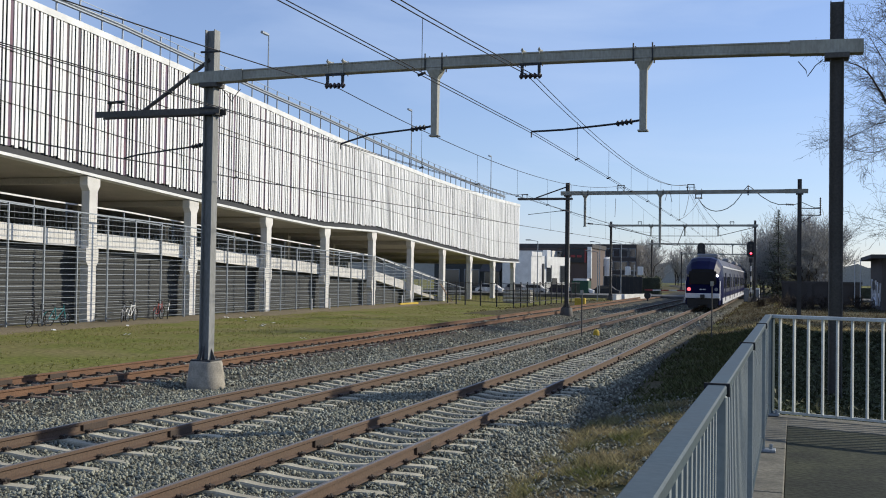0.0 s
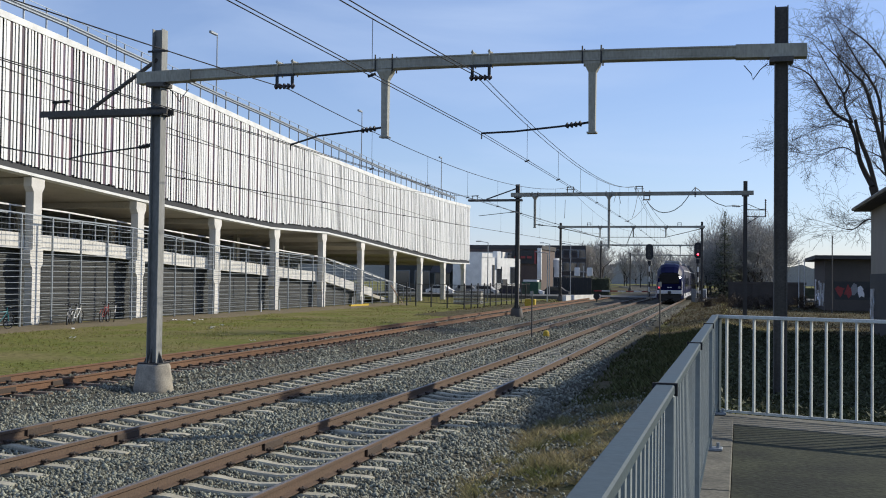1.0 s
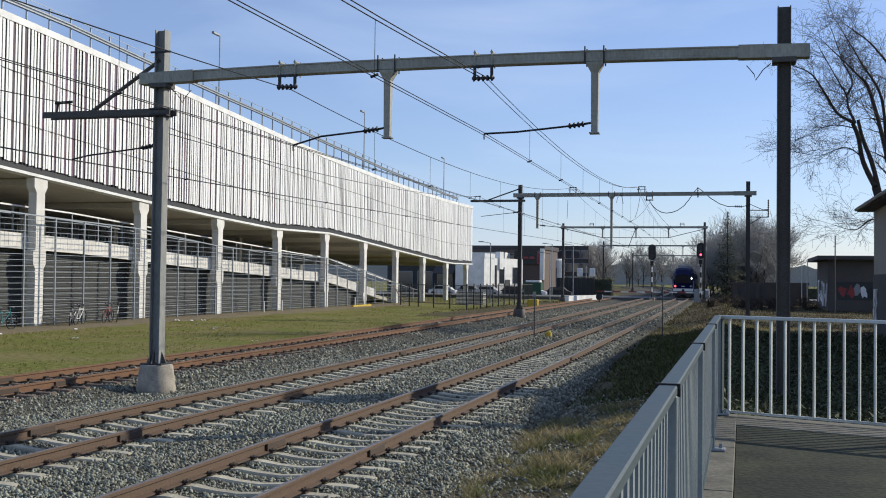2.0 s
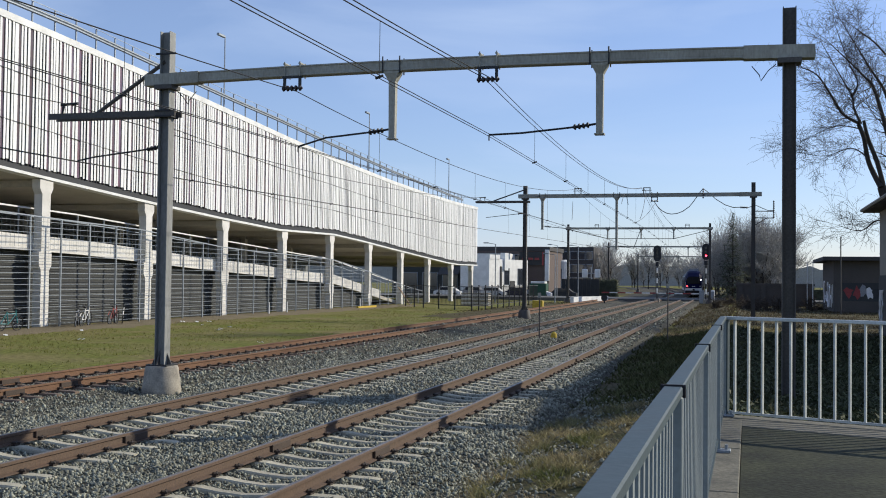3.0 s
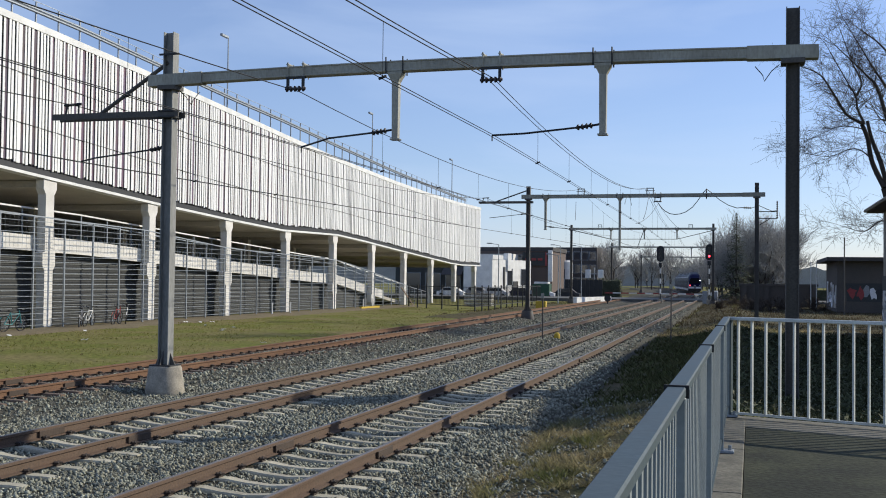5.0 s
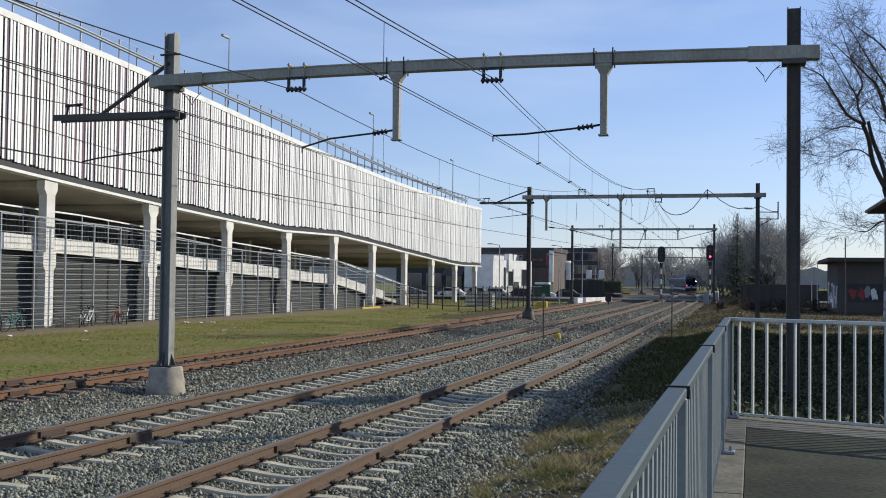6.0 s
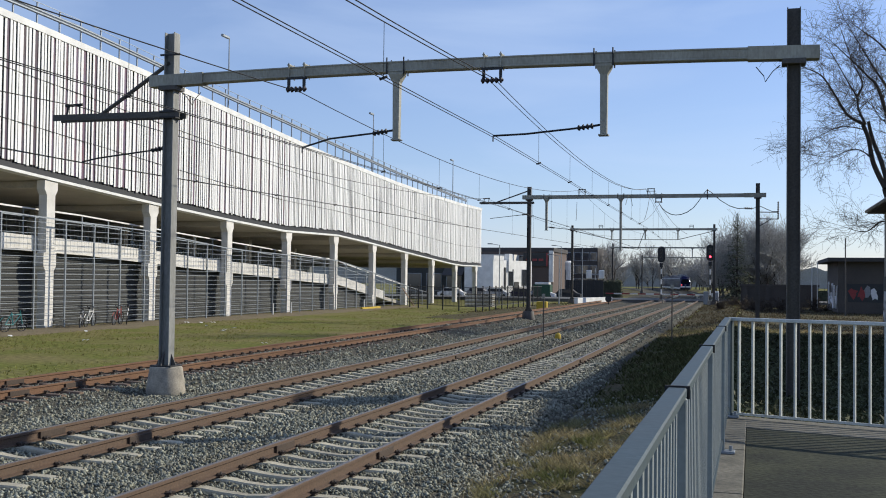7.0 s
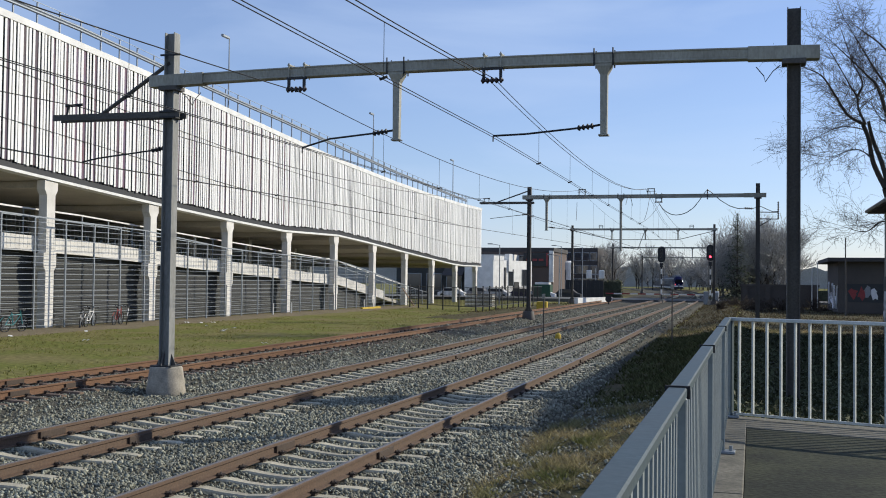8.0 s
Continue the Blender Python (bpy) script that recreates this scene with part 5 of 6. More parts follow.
def far_buildings():
    y = 160.0
    b = thing("factory_hall", "low white rendered hall with a stepped roofline", "building")
    b.location, b.rotation_euler = (-35.8, 163, 0), (0, 0, radians(75))
    part("wall", boxes((-6.5, 6.5, 0, 5, -0.4, 5.3)), WHITE_PAINT, b)
    part("parapet", boxes((-6.55, -3.2, -0.1, 3, 5.3, 5.95)), WHITE_PAINT, b)
    part("chimney", boxes((-1.9, -0.7, -0.25, 0.5, 3.6, 6.3)), WHITE_PAINT, b)
    for x in (-1.6, 3.0):
        window(b, x, x + 1.6, 0, 1.4, 3.9)
    window(b, 5.2, 5.9, 0, 3.2, 4.3)
    part("pipe", boxes((-3.0, -2.5, -0.12, -0.02, 0.2, 4.2)), IRON, b)
    part("door", boxes((0.3, 1.9, -0.08, 0.02, -0.3, 2.0)), IRON, b)
    d = thing("warehouse", "wide dark brown warehouse with a flat roof", "building")
    part("wall", boxes((-52, -33.0, y + 22, y + 36, -0.4, 7.2)), BRICK, d)
    part("roof_edge", boxes((-52.2, -32.8, y + 21.8, y + 36.2, 7.2, 7.9)), ROOF, d)
    part("gable", boxes((-39.6, -38.2, y + 21.7, y + 22, 0, 6.2)), PLASTER, d)
    part("sign_board", boxes((-38.1, -34.1, y + 21.6, y + 21.9, 4.7, 7.0)), DARK_WALL, d, "dark sign board")
    for i in range(3):
        part("sign_bar", boxes((-37.6 + i * 1.1, -36.8 + i * 1.1, y + 21.5, y + 21.6, 5.6, 6.0)), RED_PAINT, d)
    part("sign_mark", boxes((-34.1, -33.8, y + 21.55, y + 21.9, 4.7, 7.0)), RED_PAINT, d)
    part("end_panel", boxes((-33.6, -32.9, y + 21.5, y + 22, 2.0, 7.4)), WHITE_PAINT, d)
    for i in range(5):
        window(d, -45 + i * 2.0, -43.7 + i * 2.0, y + 22, 5.4, 6.5)
    e = thing("office_block", "dark glass-fronted office block", "building")
    part("wall", boxes((-36.5, -28.5, 205, 220, -0.4, 8.6)), ROOF, e)
    for i in range(5):
        for j in range(3):
            window(e, -35.9 + i * 1.5, -34.7 + i * 1.5, 205, 1.2 + j * 2.5, 2.7 + j * 2.5)
    g = thing("white_house", "small white house end with curved front", "building")
    bm = bmesh.new()
    lathe(bm, (-33.2, 196, -0.4), [(1.5, 0), (1.5, 6.0), (1.2, 6.3)], 18)
    part("wall", bm, WHITE_PAINT, g)
    window(g, -33.6, -32.9, 194.45, 2.5, 4.2)
    s = thing("shop_front", "row of dark shop fronts with striped awnings", "building")
    part("wall", boxes((-60, -39.0, 178, 190, -0.4, 5.0)), DARK_WALL, s)
    part("upper_wall", boxes((-60, -38.9, 177.8, 190, 5.0, 6.6)), WHITE, s)
    for i in range(5):
        window(s, -58 + i * 3.6, -55.4 + i * 3.6, 177.9, 0.3, 3.2)
    for i in range(3):
        bm = bmesh.new()
        x0 = -51 + i * 4.2
        sweep(bm, [[(x, 177.7, 4.4), (x, 175.4, 3.0), (x, 175.4, 2.85), (x, 177.7, 4.2)] for x in (x0, x0 + 3.6)])
        part("awning", bm, ROOF if i < 2 else HUT_WALL, s, "dark fabric awning")
    st = thing("container", "green steel container with a white lid", "container", (-28.6, 150, -0.4))
    part("body", boxes((-1.2, 1.2, -1, 1.0, 0.1, 2.1), w=0.04), GREEN, st)
    part("lid", boxes((-1.0, 1.0, -0.9, 0.9, 2.1, 2.4), w=0.04), WHITE_PAINT, st)
    for i in range(6):
        c = thing("parked_car", "small pale parked car beyond the yard fence" if i % 2 else "small white parked car beyond the yard fence", "car", (-42 + i * 3.3, 150 + 2 * (i % 2), -0.38), "cars parked beyond the fence")
        bm = bmesh.new()
        sweep(bm, [[(x, -0.85, z0), (x, 0.85, z0), (x, 0.75, z1), (x, -0.75, z1)] for x, z0, z1 in ((-2.0, 0.35, 0.8), (-1.4, 0.3, 0.95), (-0.9, 0.3, 1.45), (0.8, 0.3, 1.45), (1.5, 0.3, 0.9), (2.05, 0.35, 0.75))])
        part("body", bm, (WHITE_PAINT, TRAIN_GREY, WHITE_PAINT, BLUE, TRAIN_WHITE, IRON)[i], c)
        part("side_glass", boxes((-1.0, 1.0, -0.83, -0.79, 0.98, 1.38)), PANE, c)
        for x in (-1.25, 1.25):
            part("wheel", rods(((x, -0.88, 0.32), (x, -0.68, 0.32), 0.32), n=14), RUBBER, c)
            part("wheel", rods(((x, 0.68, 0.32), (x, 0.88, 0.32), 0.32), n=14), RUBBER, c)
    for i, (x, y2, h) in enumerate(((-27.5, 118, 6.6), (-26.0, 150, 7.5), (-23, 150, 7.4), (-21.2, 121, 5.5))):
        l = thing("street_lamp", "slim grey street lamp by the road", "street lamp", (x, y2, -0.4), "street lamps by the yard")
        part("pole", rods(((0, 0, 0), (0, 0, h), 0.07, 0.05)), GALV, l)
        part("arm", rods(((0, 0, h), (-0.9, 0, h + 0.15), 0.035)), GALV, l)
        part("lamp_head", boxes((-1.4, -0.8, -0.12, 0.12, h + 0.1, h + 0.22), w=0.03), GALV, l)


def right_side():
    h = thing("station_house", "beige plastered station house with overhanging dark eaves", "house")
    part("wall", boxes((6.5, 14.5, 30, 59.0, -0.7, 6.2)), PLASTER, h)
    part("plinth", boxes((6.45, 6.498, 30, 59.0, -0.7, 2.7)), DARK_WALL, h, "dark lower wall with painted scrawl")
    bm = bmesh.new()
    sweep(bm, [[(5.78, y, 5.98), (5.78, y, 6.22), (10.5, y, 9.0), (15.2, y, 6.22), (15.2, y, 5.98)] for y in (29.5, 60.0)])
    part("roof", bm, ROOF, h)
    part("gutter", rods(((5.72, 29.5, 6.1), (5.72, 60.0, 6.1), 0.09)), PLASTER, h)
    # Unseen chimney, added to throw the long tongue of shadow over the tracks.
    part("chimney", boxes((8.2, 9.4, 33.0, 34.0, 6.5, 11.0), w=0.03), BRICK, h)
    u = thing("utility_hut", "flat-roofed dark utility hut with painted scrawl", "hut")
    part("wall", boxes((7.1, 16.0, 98.2, 112, -0.6, 4.2)), HUT_WALL, u)
    part("roof", boxes((6.2, 16.8, 97.4, 112.5, 4.2, 4.55), w=0.03), ROOF, u)
    jig = random.Random(44)
    bm = bmesh.new()
    sweep(bm, [[(7.9, yy, 0.75), (13.4, yy, 0.7), (13.5, yy, 2.35), (7.8, yy, 2.3)] for yy in (98.175, 98.197)])
    part("paint_ground", bm, DARK_WALL, u, "dark painted ground of the mural")
    for i in range(9):                                                 # overlapping sprayed shapes, none of them legible
        x0, z0 = 8.35 + i * 0.55 + jig.uniform(-0.1, 0.1), 1.55 + jig.uniform(-0.15, 0.15)
        ring = [(x0 + jig.uniform(0.2, 0.46) * math.cos(a), z0 + jig.uniform(0.25, 0.72) * math.sin(a)) for a in [k * 0.63 + 0.4 for k in range(10)]]
        yy = 98.17 - 0.006 * (i % 3)
        bm = bmesh.new()
        sweep(bm, [[(x, q, z) for x, z in ring] for q in (yy - 0.004, yy)])
        part("paint_patch", bm, (RED_PAINT, RED_PAINT, TRAIN_GREY, TRAIN_WHITE, IRON, TRAIN_WHITE, BLUE, TRAIN_GREY, IRON)[i], u, "block of sprayed paint")
    rng = random.Random(3)
    for i in range(5):
        bm = bmesh.new()
        y = 99.2 + i * 2.2
        path_tube(bm, [(7.06, y + rng.uniform(-0.6, 1.4), 0.9 + rng.uniform(-0.9, 1.6)) for _ in range(6)], 0.09, 4)
        part("paint_scrawl", bm, TRAIN_WHITE, u, "illegible pale painted scrawl")
    for i in range(3):
        bm = bmesh.new()
        path_tube(bm, [(6.42, 58.2 - i * 0.5 + rng.uniform(-0.2, 0.2), 0.2 + 0.35 * k) for k in range(6)], 0.05, 4)
        part("paint_scrawl", bm, TRAIN_WHITE, h, "white painted stroke")
    p = thing("telegraph_pole", "thin grey pole beside the utility hut", "pole")
    part("pole", rods(((7.2, 92, -0.5), (7.2, 92, 6.0), 0.055, 0.045), n=8), STEEL_DARK, p)
    p2 = thing("chimney_stack", "distant brick chimney behind the hut", "chimney")
    part("stack", boxes((6.6, 8.0, 200, 201.5, -0.4, 7.2)), BRICK, p2)
    w = thing("loading_dock", "low weathered concrete loading dock overgrown with brush", "wall")
    part("wall", boxes((-1.2, 6.6, 118, 118.6, -0.6, 1.9)), HUT_WALL, w)
    part("coping", boxes((-1.3, 6.7, 117.9, 118.7, 1.9, 2.15)), HUT_WALL, w)
    for i in range(4):
        part("pier", boxes((-1.0 + i * 2.3, -0.5 + i * 2.3, 117.7, 118.0, -0.6, 1.85)), HUT_WALL, w)


def far_trees():
    rng = random.Random(12)
    for i in range(54):                                                # wood on the right of the line
        y = rng.uniform(146, 205)
        x = rng.uniform(-4.6, 4.4) + (y - 150) * 0.025
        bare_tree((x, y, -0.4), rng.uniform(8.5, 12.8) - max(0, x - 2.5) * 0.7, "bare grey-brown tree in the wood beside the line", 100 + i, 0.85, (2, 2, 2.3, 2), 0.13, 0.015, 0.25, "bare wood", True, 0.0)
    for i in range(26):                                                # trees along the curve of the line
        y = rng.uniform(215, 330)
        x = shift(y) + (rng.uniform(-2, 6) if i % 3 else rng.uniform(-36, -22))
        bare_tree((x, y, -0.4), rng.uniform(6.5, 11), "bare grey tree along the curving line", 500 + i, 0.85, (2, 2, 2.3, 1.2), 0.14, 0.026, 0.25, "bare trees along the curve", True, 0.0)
    conifer((-1.9, 142, -0.4), 11.6, "dark green spruce at the wood's edge", 3)
    for i in range(16):                                                # trees at the end of the view
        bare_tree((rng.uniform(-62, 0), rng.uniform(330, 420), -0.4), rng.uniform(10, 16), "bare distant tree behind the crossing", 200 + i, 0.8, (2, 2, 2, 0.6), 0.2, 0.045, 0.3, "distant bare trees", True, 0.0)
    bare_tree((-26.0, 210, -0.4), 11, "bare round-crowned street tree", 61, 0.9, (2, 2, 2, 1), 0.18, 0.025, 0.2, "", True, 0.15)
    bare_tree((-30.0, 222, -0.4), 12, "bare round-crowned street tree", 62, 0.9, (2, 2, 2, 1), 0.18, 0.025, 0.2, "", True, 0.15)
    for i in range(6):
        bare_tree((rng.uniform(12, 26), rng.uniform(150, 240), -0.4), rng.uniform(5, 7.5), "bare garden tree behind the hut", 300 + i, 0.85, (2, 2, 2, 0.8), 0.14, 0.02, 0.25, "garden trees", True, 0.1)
    for i in range(34):
        bare_tree((rng.uniform(-2.8, 6.3), rng.uniform(92, 117), -0.5), rng.uniform(0.8, 1.7), "low brown leafless bush by the line", 400 + i, 1.0, (2, 2, 2), 0.03, 0.012, 0.1, "low brown bushes", False, 0.0, cat="bush")
    band = bmesh.new()
    xs = np.linspace(-420, 380, 161)
    pts = [(x, 560 + 30 * math.sin(x * 0.01), 9.5 + 3.5 * noise.noise(Vector((x * 0.03, 0, 2))) + 2.0 * noise.noise(Vector((x * 0.15, 0, 5)))) for x in xs]
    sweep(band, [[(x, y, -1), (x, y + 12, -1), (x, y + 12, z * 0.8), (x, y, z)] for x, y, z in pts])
    tagged(new("backdrop_woods", mesh_of("backdrop_woods", band, HAZE_TWIG)), "far grey-brown line of woods", "woods", kind="structure")


# ---- bicycles ----
def bicycle(at, turn, colour, label):
    b = thing("bicycle", label, "bicycle", at, "bicycles at the fence")
    b.rotation_euler = (radians(5), 0, radians(turn))
    for x in (-0.53, 0.53):
        bm = bmesh.new()
        ring = [(x + 0.34 * math.cos(2 * math.pi * i / 20), 0, 0.35 + 0.34 * math.sin(2 * math.pi * i / 20)) for i in range(21)]
        path_tube(bm, ring, 0.026, 5)
        wheel = part("wheel", bm, RUBBER, b)
        part("spokes", rods(*[((x, 0, 0.35), (x + 0.33 * math.cos(a), 0, 0.35 + 0.33 * math.sin(a)), 0.006) for a in [k * 0.52 for k in range(12)]], n=3), GALV, wheel)
    part("frame", rods(((-0.53, 0, 0.35), (-0.2, 0, 0.85), 0.022), ((-0.53, 0, 0.35), (-0.05, 0, 0.32), 0.022), ((-0.05, 0, 0.32), (-0.2, 0, 0.9), 0.025), ((-0.05, 0, 0.32), (0.36, 0, 0.75), 0.02), ((-0.18, 0, 0.8), (0.36, 0, 0.8), 0.025), ((0.53, 0, 0.35), (0.33, 0, 1.0), 0.025)), colour, b)
    part("saddle", boxes((-0.34, -0.08, -0.07, 0.07, 0.92, 0.98), w=0.02), RUBBER, b)
    part("handlebar", rods(((0.33, -0.28, 1.03), (0.33, 0.28, 1.03), 0.014), ((0.33, 0, 0.95), (0.33, 0, 1.04), 0.022), ((0.33, -0.28, 1.03), (0.2, -0.28, 1.02), 0.025), ((0.33, 0.28, 1.03), (0.2, 0.28, 1.02), 0.025)), IRON, b)
    part("carrier", boxes((-0.85, -0.35, -0.07, 0.07, 0.73, 0.75)), IRON, b)
    part("mudguard", rods(*[((-0.53 + 0.38 * math.cos(a), 0, 0.35 + 0.38 * math.sin(a)), (-0.53 + 0.38 * math.cos(a + 0.3), 0, 0.35 + 0.38 * math.sin(a + 0.3)), 0.022) for a in [0.6 + k * 0.3 for k in range(7)]], n=4), colour, b)
    return b


# ---- yard clutter and line equipment ----
def mast_bracket():
    """Feeder bracket and slack cables on the second portal's right mast."""
    y = 69.2
    root = thing("feeder_bracket", "iron feeder bracket with an upright insulator on the mast", "bracket")
    part("upper_arm", rods(((0.4, y, 6.7), (1.52, y, 6.68), 0.03)), IRON, root)
    part("lower_arm", rods(((0.4, y, 6.28), (1.52, y, 6.26), 0.03)), IRON, root)
    part("strut", rods(((0.42, y, 5.84), (1.1, y, 6.26), 0.025)), IRON, root)
    bm = bmesh.new()
    insulator(bm, (1.51, y, 6.26), (1.51, y, 7.35), 0.06, 8)
    part("insulator", bm, PORCELAIN, root)
    bm = bmesh.new()
    insulator(bm, (-0.5, y, 6.95), (-0.02, y, 6.92), 0.08, 4)
    part("strain_insulator", bm, PORCELAIN, root)
    bm = bmesh.new()
    insulator(bm, (-2.74, y - 0.2, 7.5), (-2.74, y - 0.2, 8.15), 0.05, 5)
    part("beam_insulator", bm, PORCELAIN, root)
    k = wire("feeder_cable", [(-5.75, y, 7.3), (-5.55, y, 7.0), (-5.3, y, 6.76), (-5.0, y, 6.6), (-4.7, y, 6.54), (-4.35, y, 6.58), (-4.0, y, 6.71), (-3.6, y, 7.0), (-3.3, y, 7.38), (-2.95, y, 7.9), (-2.74, y - 0.2, 8.12)], 0.024, "slack black feeder cable under the portal beam")
    k = wire("feeder_cable", [(-2.74, y - 0.2, 8.12), (-2.5, y, 7.95), (-1.95, y, 7.45), (-1.4, y, 7.1), (-0.9, y, 6.93), (-0.5, y, 6.95)], 0.024, "slack black feeder cable to the mast")
    k = wire("feeder_cable", [(-0.02, y, 6.92), (0.43, y, 7.07), (0.87, y, 6.86), (1.2, y, 6.72), (1.5, y, 6.75)], 0.02, "short feeder cable to the bracket")
    for x0, z0, y0, x1, z1, y1 in ((-5.75, 7.2, 69.2, -6.6, 5.7, 64), (-5.7, 7.2, 69.2, -4.6, 5.8, 80), (-11.0, 7.4, 69.2, -9.9, 5.8, 62), (-6.3, 8.0, 69.2, -5.4, 5.5, 56)):
        wire("jumper_wire", sag((x0, y0, z0), (x1, y1, z1), 0.25), 0.014, "thin jumper wire between the line's wires")
    bm = bmesh.new()
    path_tube(bm, [(-5.9 + 0.02 * i, 52 + 0.12 * i, 6.0 + 0.5 * math.sin(i * 0.31)) for i in range(11)], 0.012, 4)
    tagged(new("wire_loop", mesh_of("wire_loop", bm, WIRE)), "small loop of slack wire above the contact wire", "wire")


def yard_clutter():
    h = thing("hoarding", "dark panelled hoarding beside the siding", "fence")
    for i in range(9):
        part("panel", boxes((-26.4 + i * 0.62, -25.8 + i * 0.62, 156.0, 156.1, -0.4, 2.4)), IRON, h)
    p = thing("pallet_stack", "stack of pale timber pallets", "pallets", (-26.2, 104, -0.4))
    for k in range(7):
        part("pallet", boxes((-1.4, 1.4, -0.6, 0.6, k * 0.19, k * 0.19 + 0.13), w=0.01), WHITE if k % 2 else CONCRETE, p)
    r = thing("board", "old timber board leaning on the fence", "board")
    bm = bmesh.new()
    sweep(bm, [[(x, y, z), (x + 0.05, y, z), (x + 0.05, y + 0.35, z), (x, y + 0.35, z)] for x, y, z in ((-32.4, 101.5, -0.4), (-32.9, 99.2, 1.4))])
    part("plank", bm, WOOD, r)
    q = thing("timber_beam", "pale yellow beam lying on the grass edge", "beam")
    part("beam", boxes((-32.2, -32.0, 86.0, 90.6, -0.42, -0.2), w=0.01), YELLOW, q)
    for y in (69.5, 72.6, 88.0, 90.3):
        s = thing("bollard", "thin white bollard before the fence", "bollard", (-32.6, y, -0.4), "bollards before the fence")
        part("post", rods(((0, 0, -0.1), (0, 0, 0.85), 0.06, 0.05), n=8), WHITE_PAINT, s)
    rng = np.random.default_rng(2)
    for x0, x1, y, z, label in ((-23.5, -18.6, 160, 2.4, "clipped dark green hedge beyond the road"), (7.6, 30, 150, 1.5, "low dark hedge behind the hut")):
        verts, faces = [], []
        for i in range(1500):
            p0 = np.array((rng.uniform(x0, x1), y + rng.uniform(-0.6, 0.6), rng.uniform(-0.4, z)))
            u, v = rng.normal(size=3) * 0.16, rng.normal(size=3) * 0.16
            verts += [p0, p0 + u, p0 + v]
            faces.append((3 * i, 3 * i + 1, 3 * i + 2))
        hedge = thing("hedge", label, "hedge")
        part("core", boxes((x0 + 0.1, x1 - 0.1, y - 0.45, y + 0.45, -0.5, z - 0.15)), NEEDLE, hedge)
        tagged(part("leaves", big_mesh("leaves", verts, faces, NEEDLE), None, hedge), kind="stuff")
    for x in (5.45, 5.95):
        l = thing("pole", "thin white pole beyond the utility hut", "pole", (x, 108, -0.4), "thin poles by the hut")
        part("shaft", rods(((0, 0, 0), (0, 0, 4.6), 0.05, 0.04)), WHITE_PAINT, l)
        part("cap", rods(((0, 0, 4.6), (0, 0, 4.68), 0.06)), GALV, l)
    rng2 = random.Random(9)
    for i in range(14):
        y = rng2.uniform(19, 60)
        x = rng2.uniform(-31, -18)
        t = thing("litter", "scrap of white litter on the grass", "litter", (x, y, ground_height(x, y) + 0.02), "litter on the grass")
        t.rotation_euler = (0, 0, rng2.uniform(0, 6))
        bm = bmesh.new()
        sweep(bm, [[(0.09 * k - 0.13, -0.06, 0.01 + 0.05 * (k % 2)), (0.09 * k - 0.13, 0.07, 0.02 + 0.04 * (k % 2)), (0.09 * k - 0.13, 0.07, 0.025 + 0.04 * (k % 2)), (0.09 * k - 0.13, -0.06, 0.016 + 0.05 * (k % 2))] for k in range(4)])
        part("paper", bm, WHITE_PAINT, t)


# ---- assembly ----
build_ground()
build_earth_strip()
build_bank()
build_verges()
build_ballast()
build_platform()
build_railing()
build_car_park()
build_screen_fence()
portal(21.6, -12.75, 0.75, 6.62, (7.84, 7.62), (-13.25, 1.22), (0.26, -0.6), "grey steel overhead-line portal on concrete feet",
       drops=((-7.32, 5.28, -9.5, 5.15), (-2.9, 5.27, -5.2, 5.3)), hangers=(-9.6, -5.2), bracket=(-15.76, 5.97), view_bow=0.09)
portal(69.2, -14.15, 0.3, 7.64, (8.45, 8.5), (-14.6, 0.8), (0.26, -0.6), "dark overhead-line portal with high frames", True,
       drops=((-13.0, 5.6, -11.0, 5.5), (-8.16, 4.3, -6.6, 5.6)), hangers=(-5.75,), bracket=(-17.5, 7.4), upstand=(-10.67, -6.25))
portal(127, -20.7, -4.25, 8.3, (8.9, 9.0), (-21.0, -3.9), (0.1, 0.1), "far dark overhead-line portal by the level crossing", True,
       drops=((-16.0, 7.24, None, 0), (-12.1, 7.24, None, 0), (-8.35, 7.24, None, 0)), upstand=(-17.3, -6.8))
wire("head_span", [(-20.6, 127, 8.25), (-16.0, 127, 7.2), (-12.1, 127, 7.2), (-8.35, 127, 7.2), (-4.35, 127, 8.2)], 0.035, "dark cross-span wire below the far portal beam")
portal(180, -22.5, -4.6, 7.8, (8.6, 8.6), (-23.0, -4.0), (0.1, 0.1), "far dark overhead-line portal beyond the crossing", True, drops=((-14, 6.2, None, 0), (-9.5, 6.2, None, 0)))
portal(245, -24.0, -6.5, 7.6, (8.2, 8.2), (-24.4, -6.1), (0.1, 0.1), "distant dark overhead-line portal on the curve", True, drops=((-15, 6.2, None, 0),))
for x, dx, z in ((0.5, -0.28, 6.5), (-12.4, 0.3, 6.45)):
    wire("bond_wire", [(x, 21.45, z), (x + dx * 0.5, 21.42, z - 0.12), (x + dx, 21.42, z - 0.32), (x + dx * 1.1, 21.42, z - 0.2), (x + dx * 1.6, 21.45, z - 0.02)], 0.009, "short bonding wire hanging at the mast head")
arm = thing("earth_wire_arm", "short crossarm near the mast head", "bracket")
part("arm", boxes((-12.95, -12.45, 21.42, 21.46, 7.3, 7.34)), IRON, arm)
for y in (6.03, 5.9):
    collar = thing("mast_collar", "iron collar clamped round the mast", "collar", (-12.75, 21.6, y))
    part("band", boxes((-0.2, 0.2, -0.19, 0.19, -0.025, 0.025), w=0.01), IRON, collar)
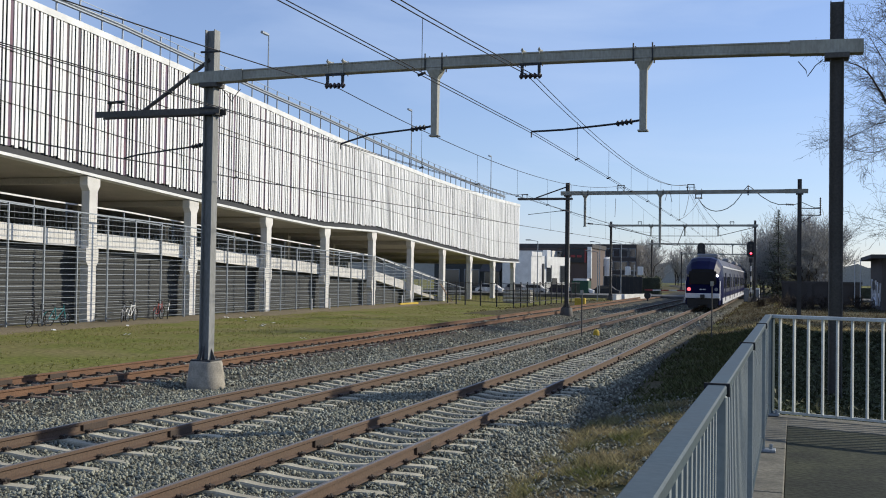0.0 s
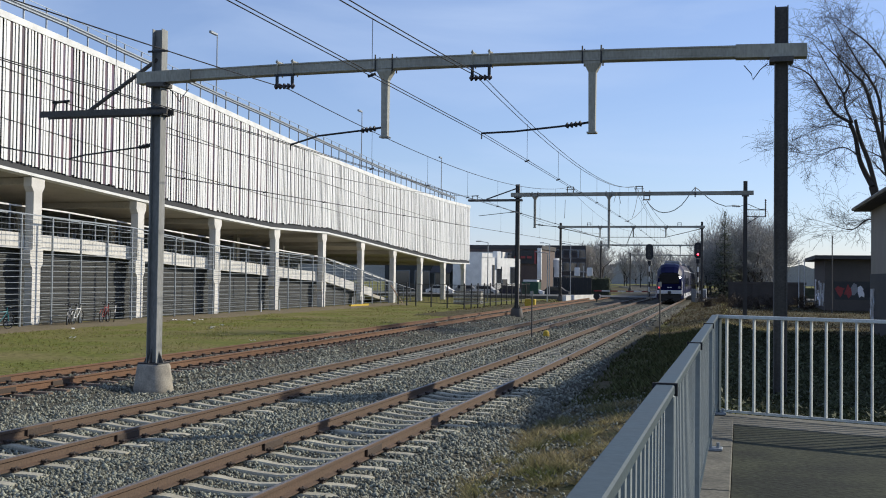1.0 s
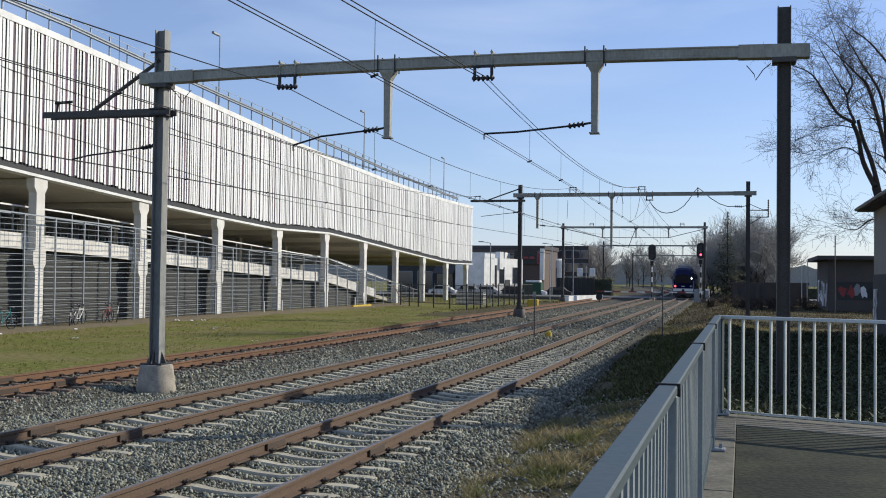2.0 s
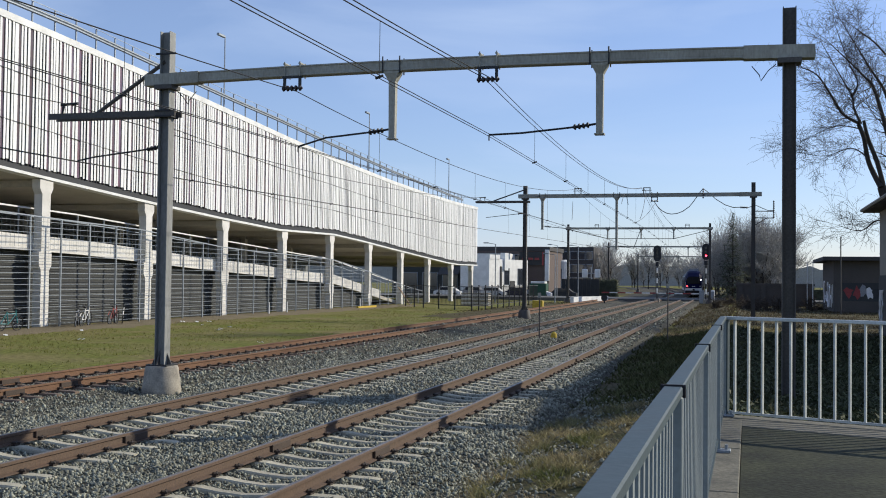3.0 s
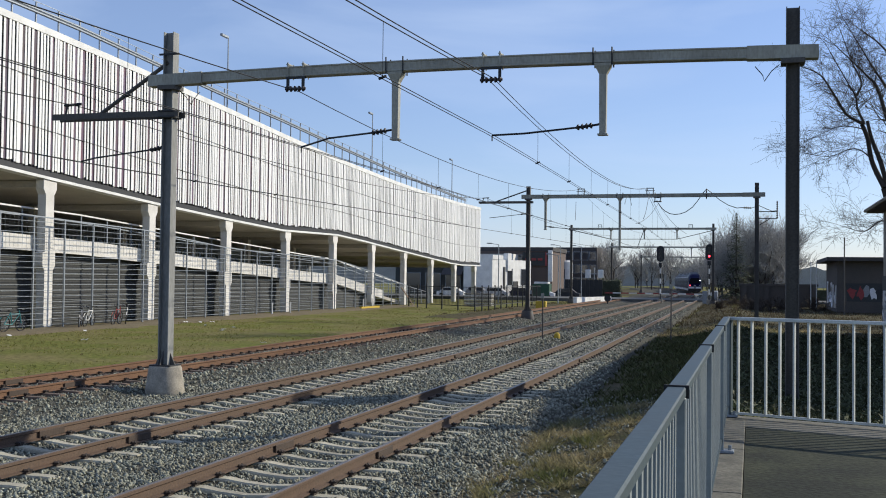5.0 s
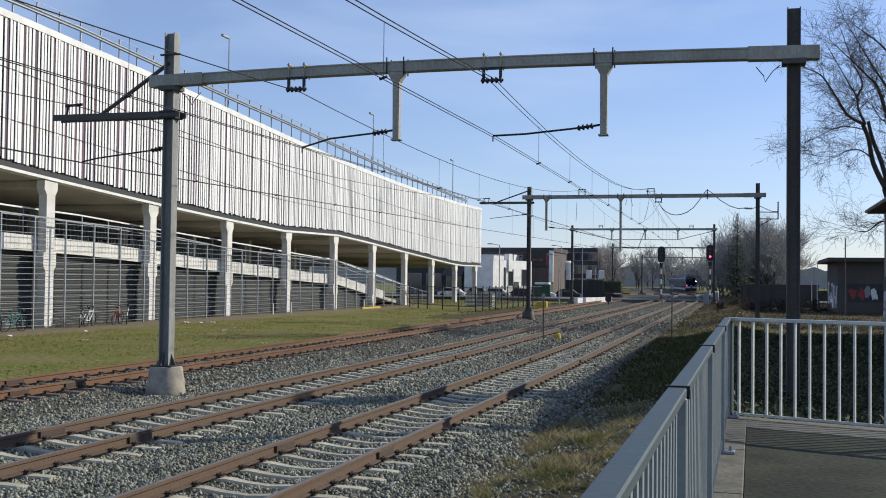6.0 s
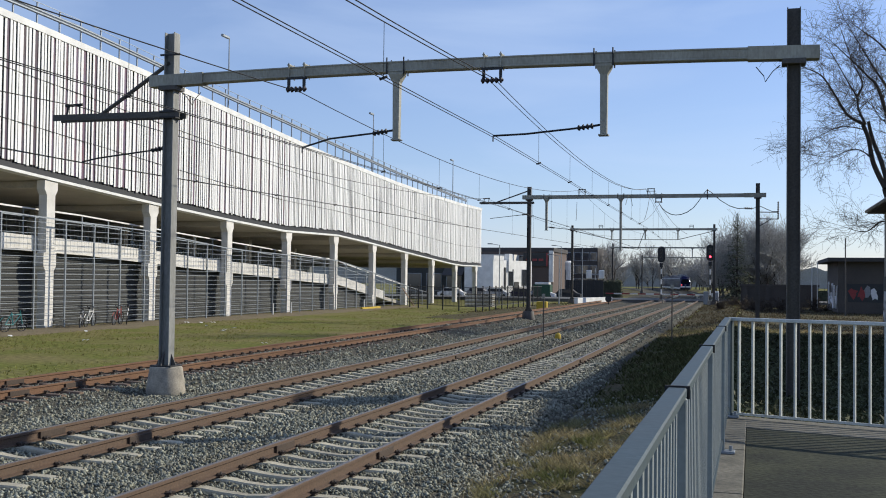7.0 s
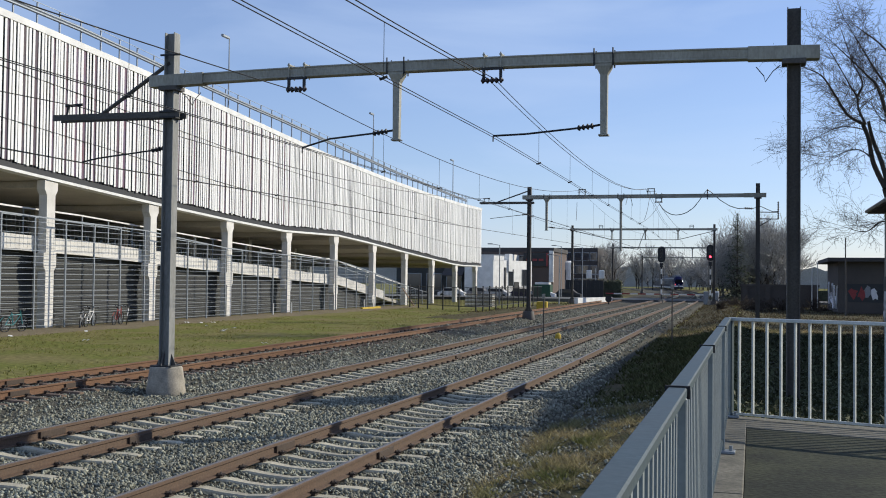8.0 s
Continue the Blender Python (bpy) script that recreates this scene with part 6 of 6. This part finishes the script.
catenary([(-5.45, -32, 5.0, 6.35), (-5.24, 21.6, 5.32, 6.46), (-6.5, 69.2, 5.72, 8.2), (-8.4, 127, 5.9, 7.9), (-9.5, 180, 6.0, 7.5)],
         "copper contact wires with twin carrier wires over the nearer track", (0.74, 0.78, 0.7, 0.6), (-0.09, 0.06))
catenary([(-9.7, -32, 5.1, 6.35), (-9.55, 21.6, 5.17, 6.37), (-10.8, 69.2, 5.6, 8.2), (-12.1, 127, 5.9, 7.9), (-14, 180, 6.0, 7.5)],
         "copper contact wires with a carrier wire over the farther track", (0.62, 0.8, 0.7, 0.6))
catenary([(-15.3, -32, 5.1, 6.3), (-15.2, 21.6, 4.95, 6.25), (-17.0, 69.2, 5.6, 7.7), (-16.0, 127, 6.0, 7.6)], "copper contact wire over the siding", (0.55, 0.55, 0.55))
mast_bracket()
yard_clutter()
signal(-10.3, 128, False)
signal(-4.7, 127.5, True, 5.7)
build_crossing()
black_fence()
far_buildings()
right_side()
far_trees()
limbed_tree((9.6, 66, -0.4), "tall bare tree with dark bent limbs behind the station house", TREE_BENDS, 27)
bare_tree((12.5, 74, -0.4), 21, "bare tree behind the station house", 35, 0.7, (2, 2, 2, 1.5), 0.28, 0.009, 0.22, first=0.2)
for y, turn, col, lab in ((40.4, 100, IRON, "black bicycle against the mesh fence"), (41.9, 85, TEAL, "teal bicycle leaning on the mesh fence"), (47.1, 118, TRAIN_GREY, "grey city bicycle parked at the mesh fence"),
                          (47.8, 105, WHITE_PAINT, "white bicycle parked at the mesh fence"), (50.3, 104, RED_PAINT, "red bicycle leaning on the mesh fence"), (51.2, 122, WHITE_PAINT, "pale bicycle with a front crate at the fence")):
    bicycle((FACE + 1.3, y, -0.36), turn, col, lab)
CARS = [train_car(True)] + [train_car(False) for _ in range(3)]
SLEEPERS = {"concrete": sleeper_mesh(SLEEPER), "wood": sleeper_mesh(WOOD)}
CLIPS = clip_mesh()
build_track("a", "main-line track of polished rails on concrete sleepers", RUST, True, 420)
build_track("b", "main-line track of rusty rails on concrete sleepers", RUST, True, 420)
build_track("c", "rust-red siding track on old sleepers", RUST_RED, False, 116)
build_stones()
build_grass()


def motions():
    for k, car in enumerate(CARS):
        walk(car, train_rows(19.9 * k))


motions()
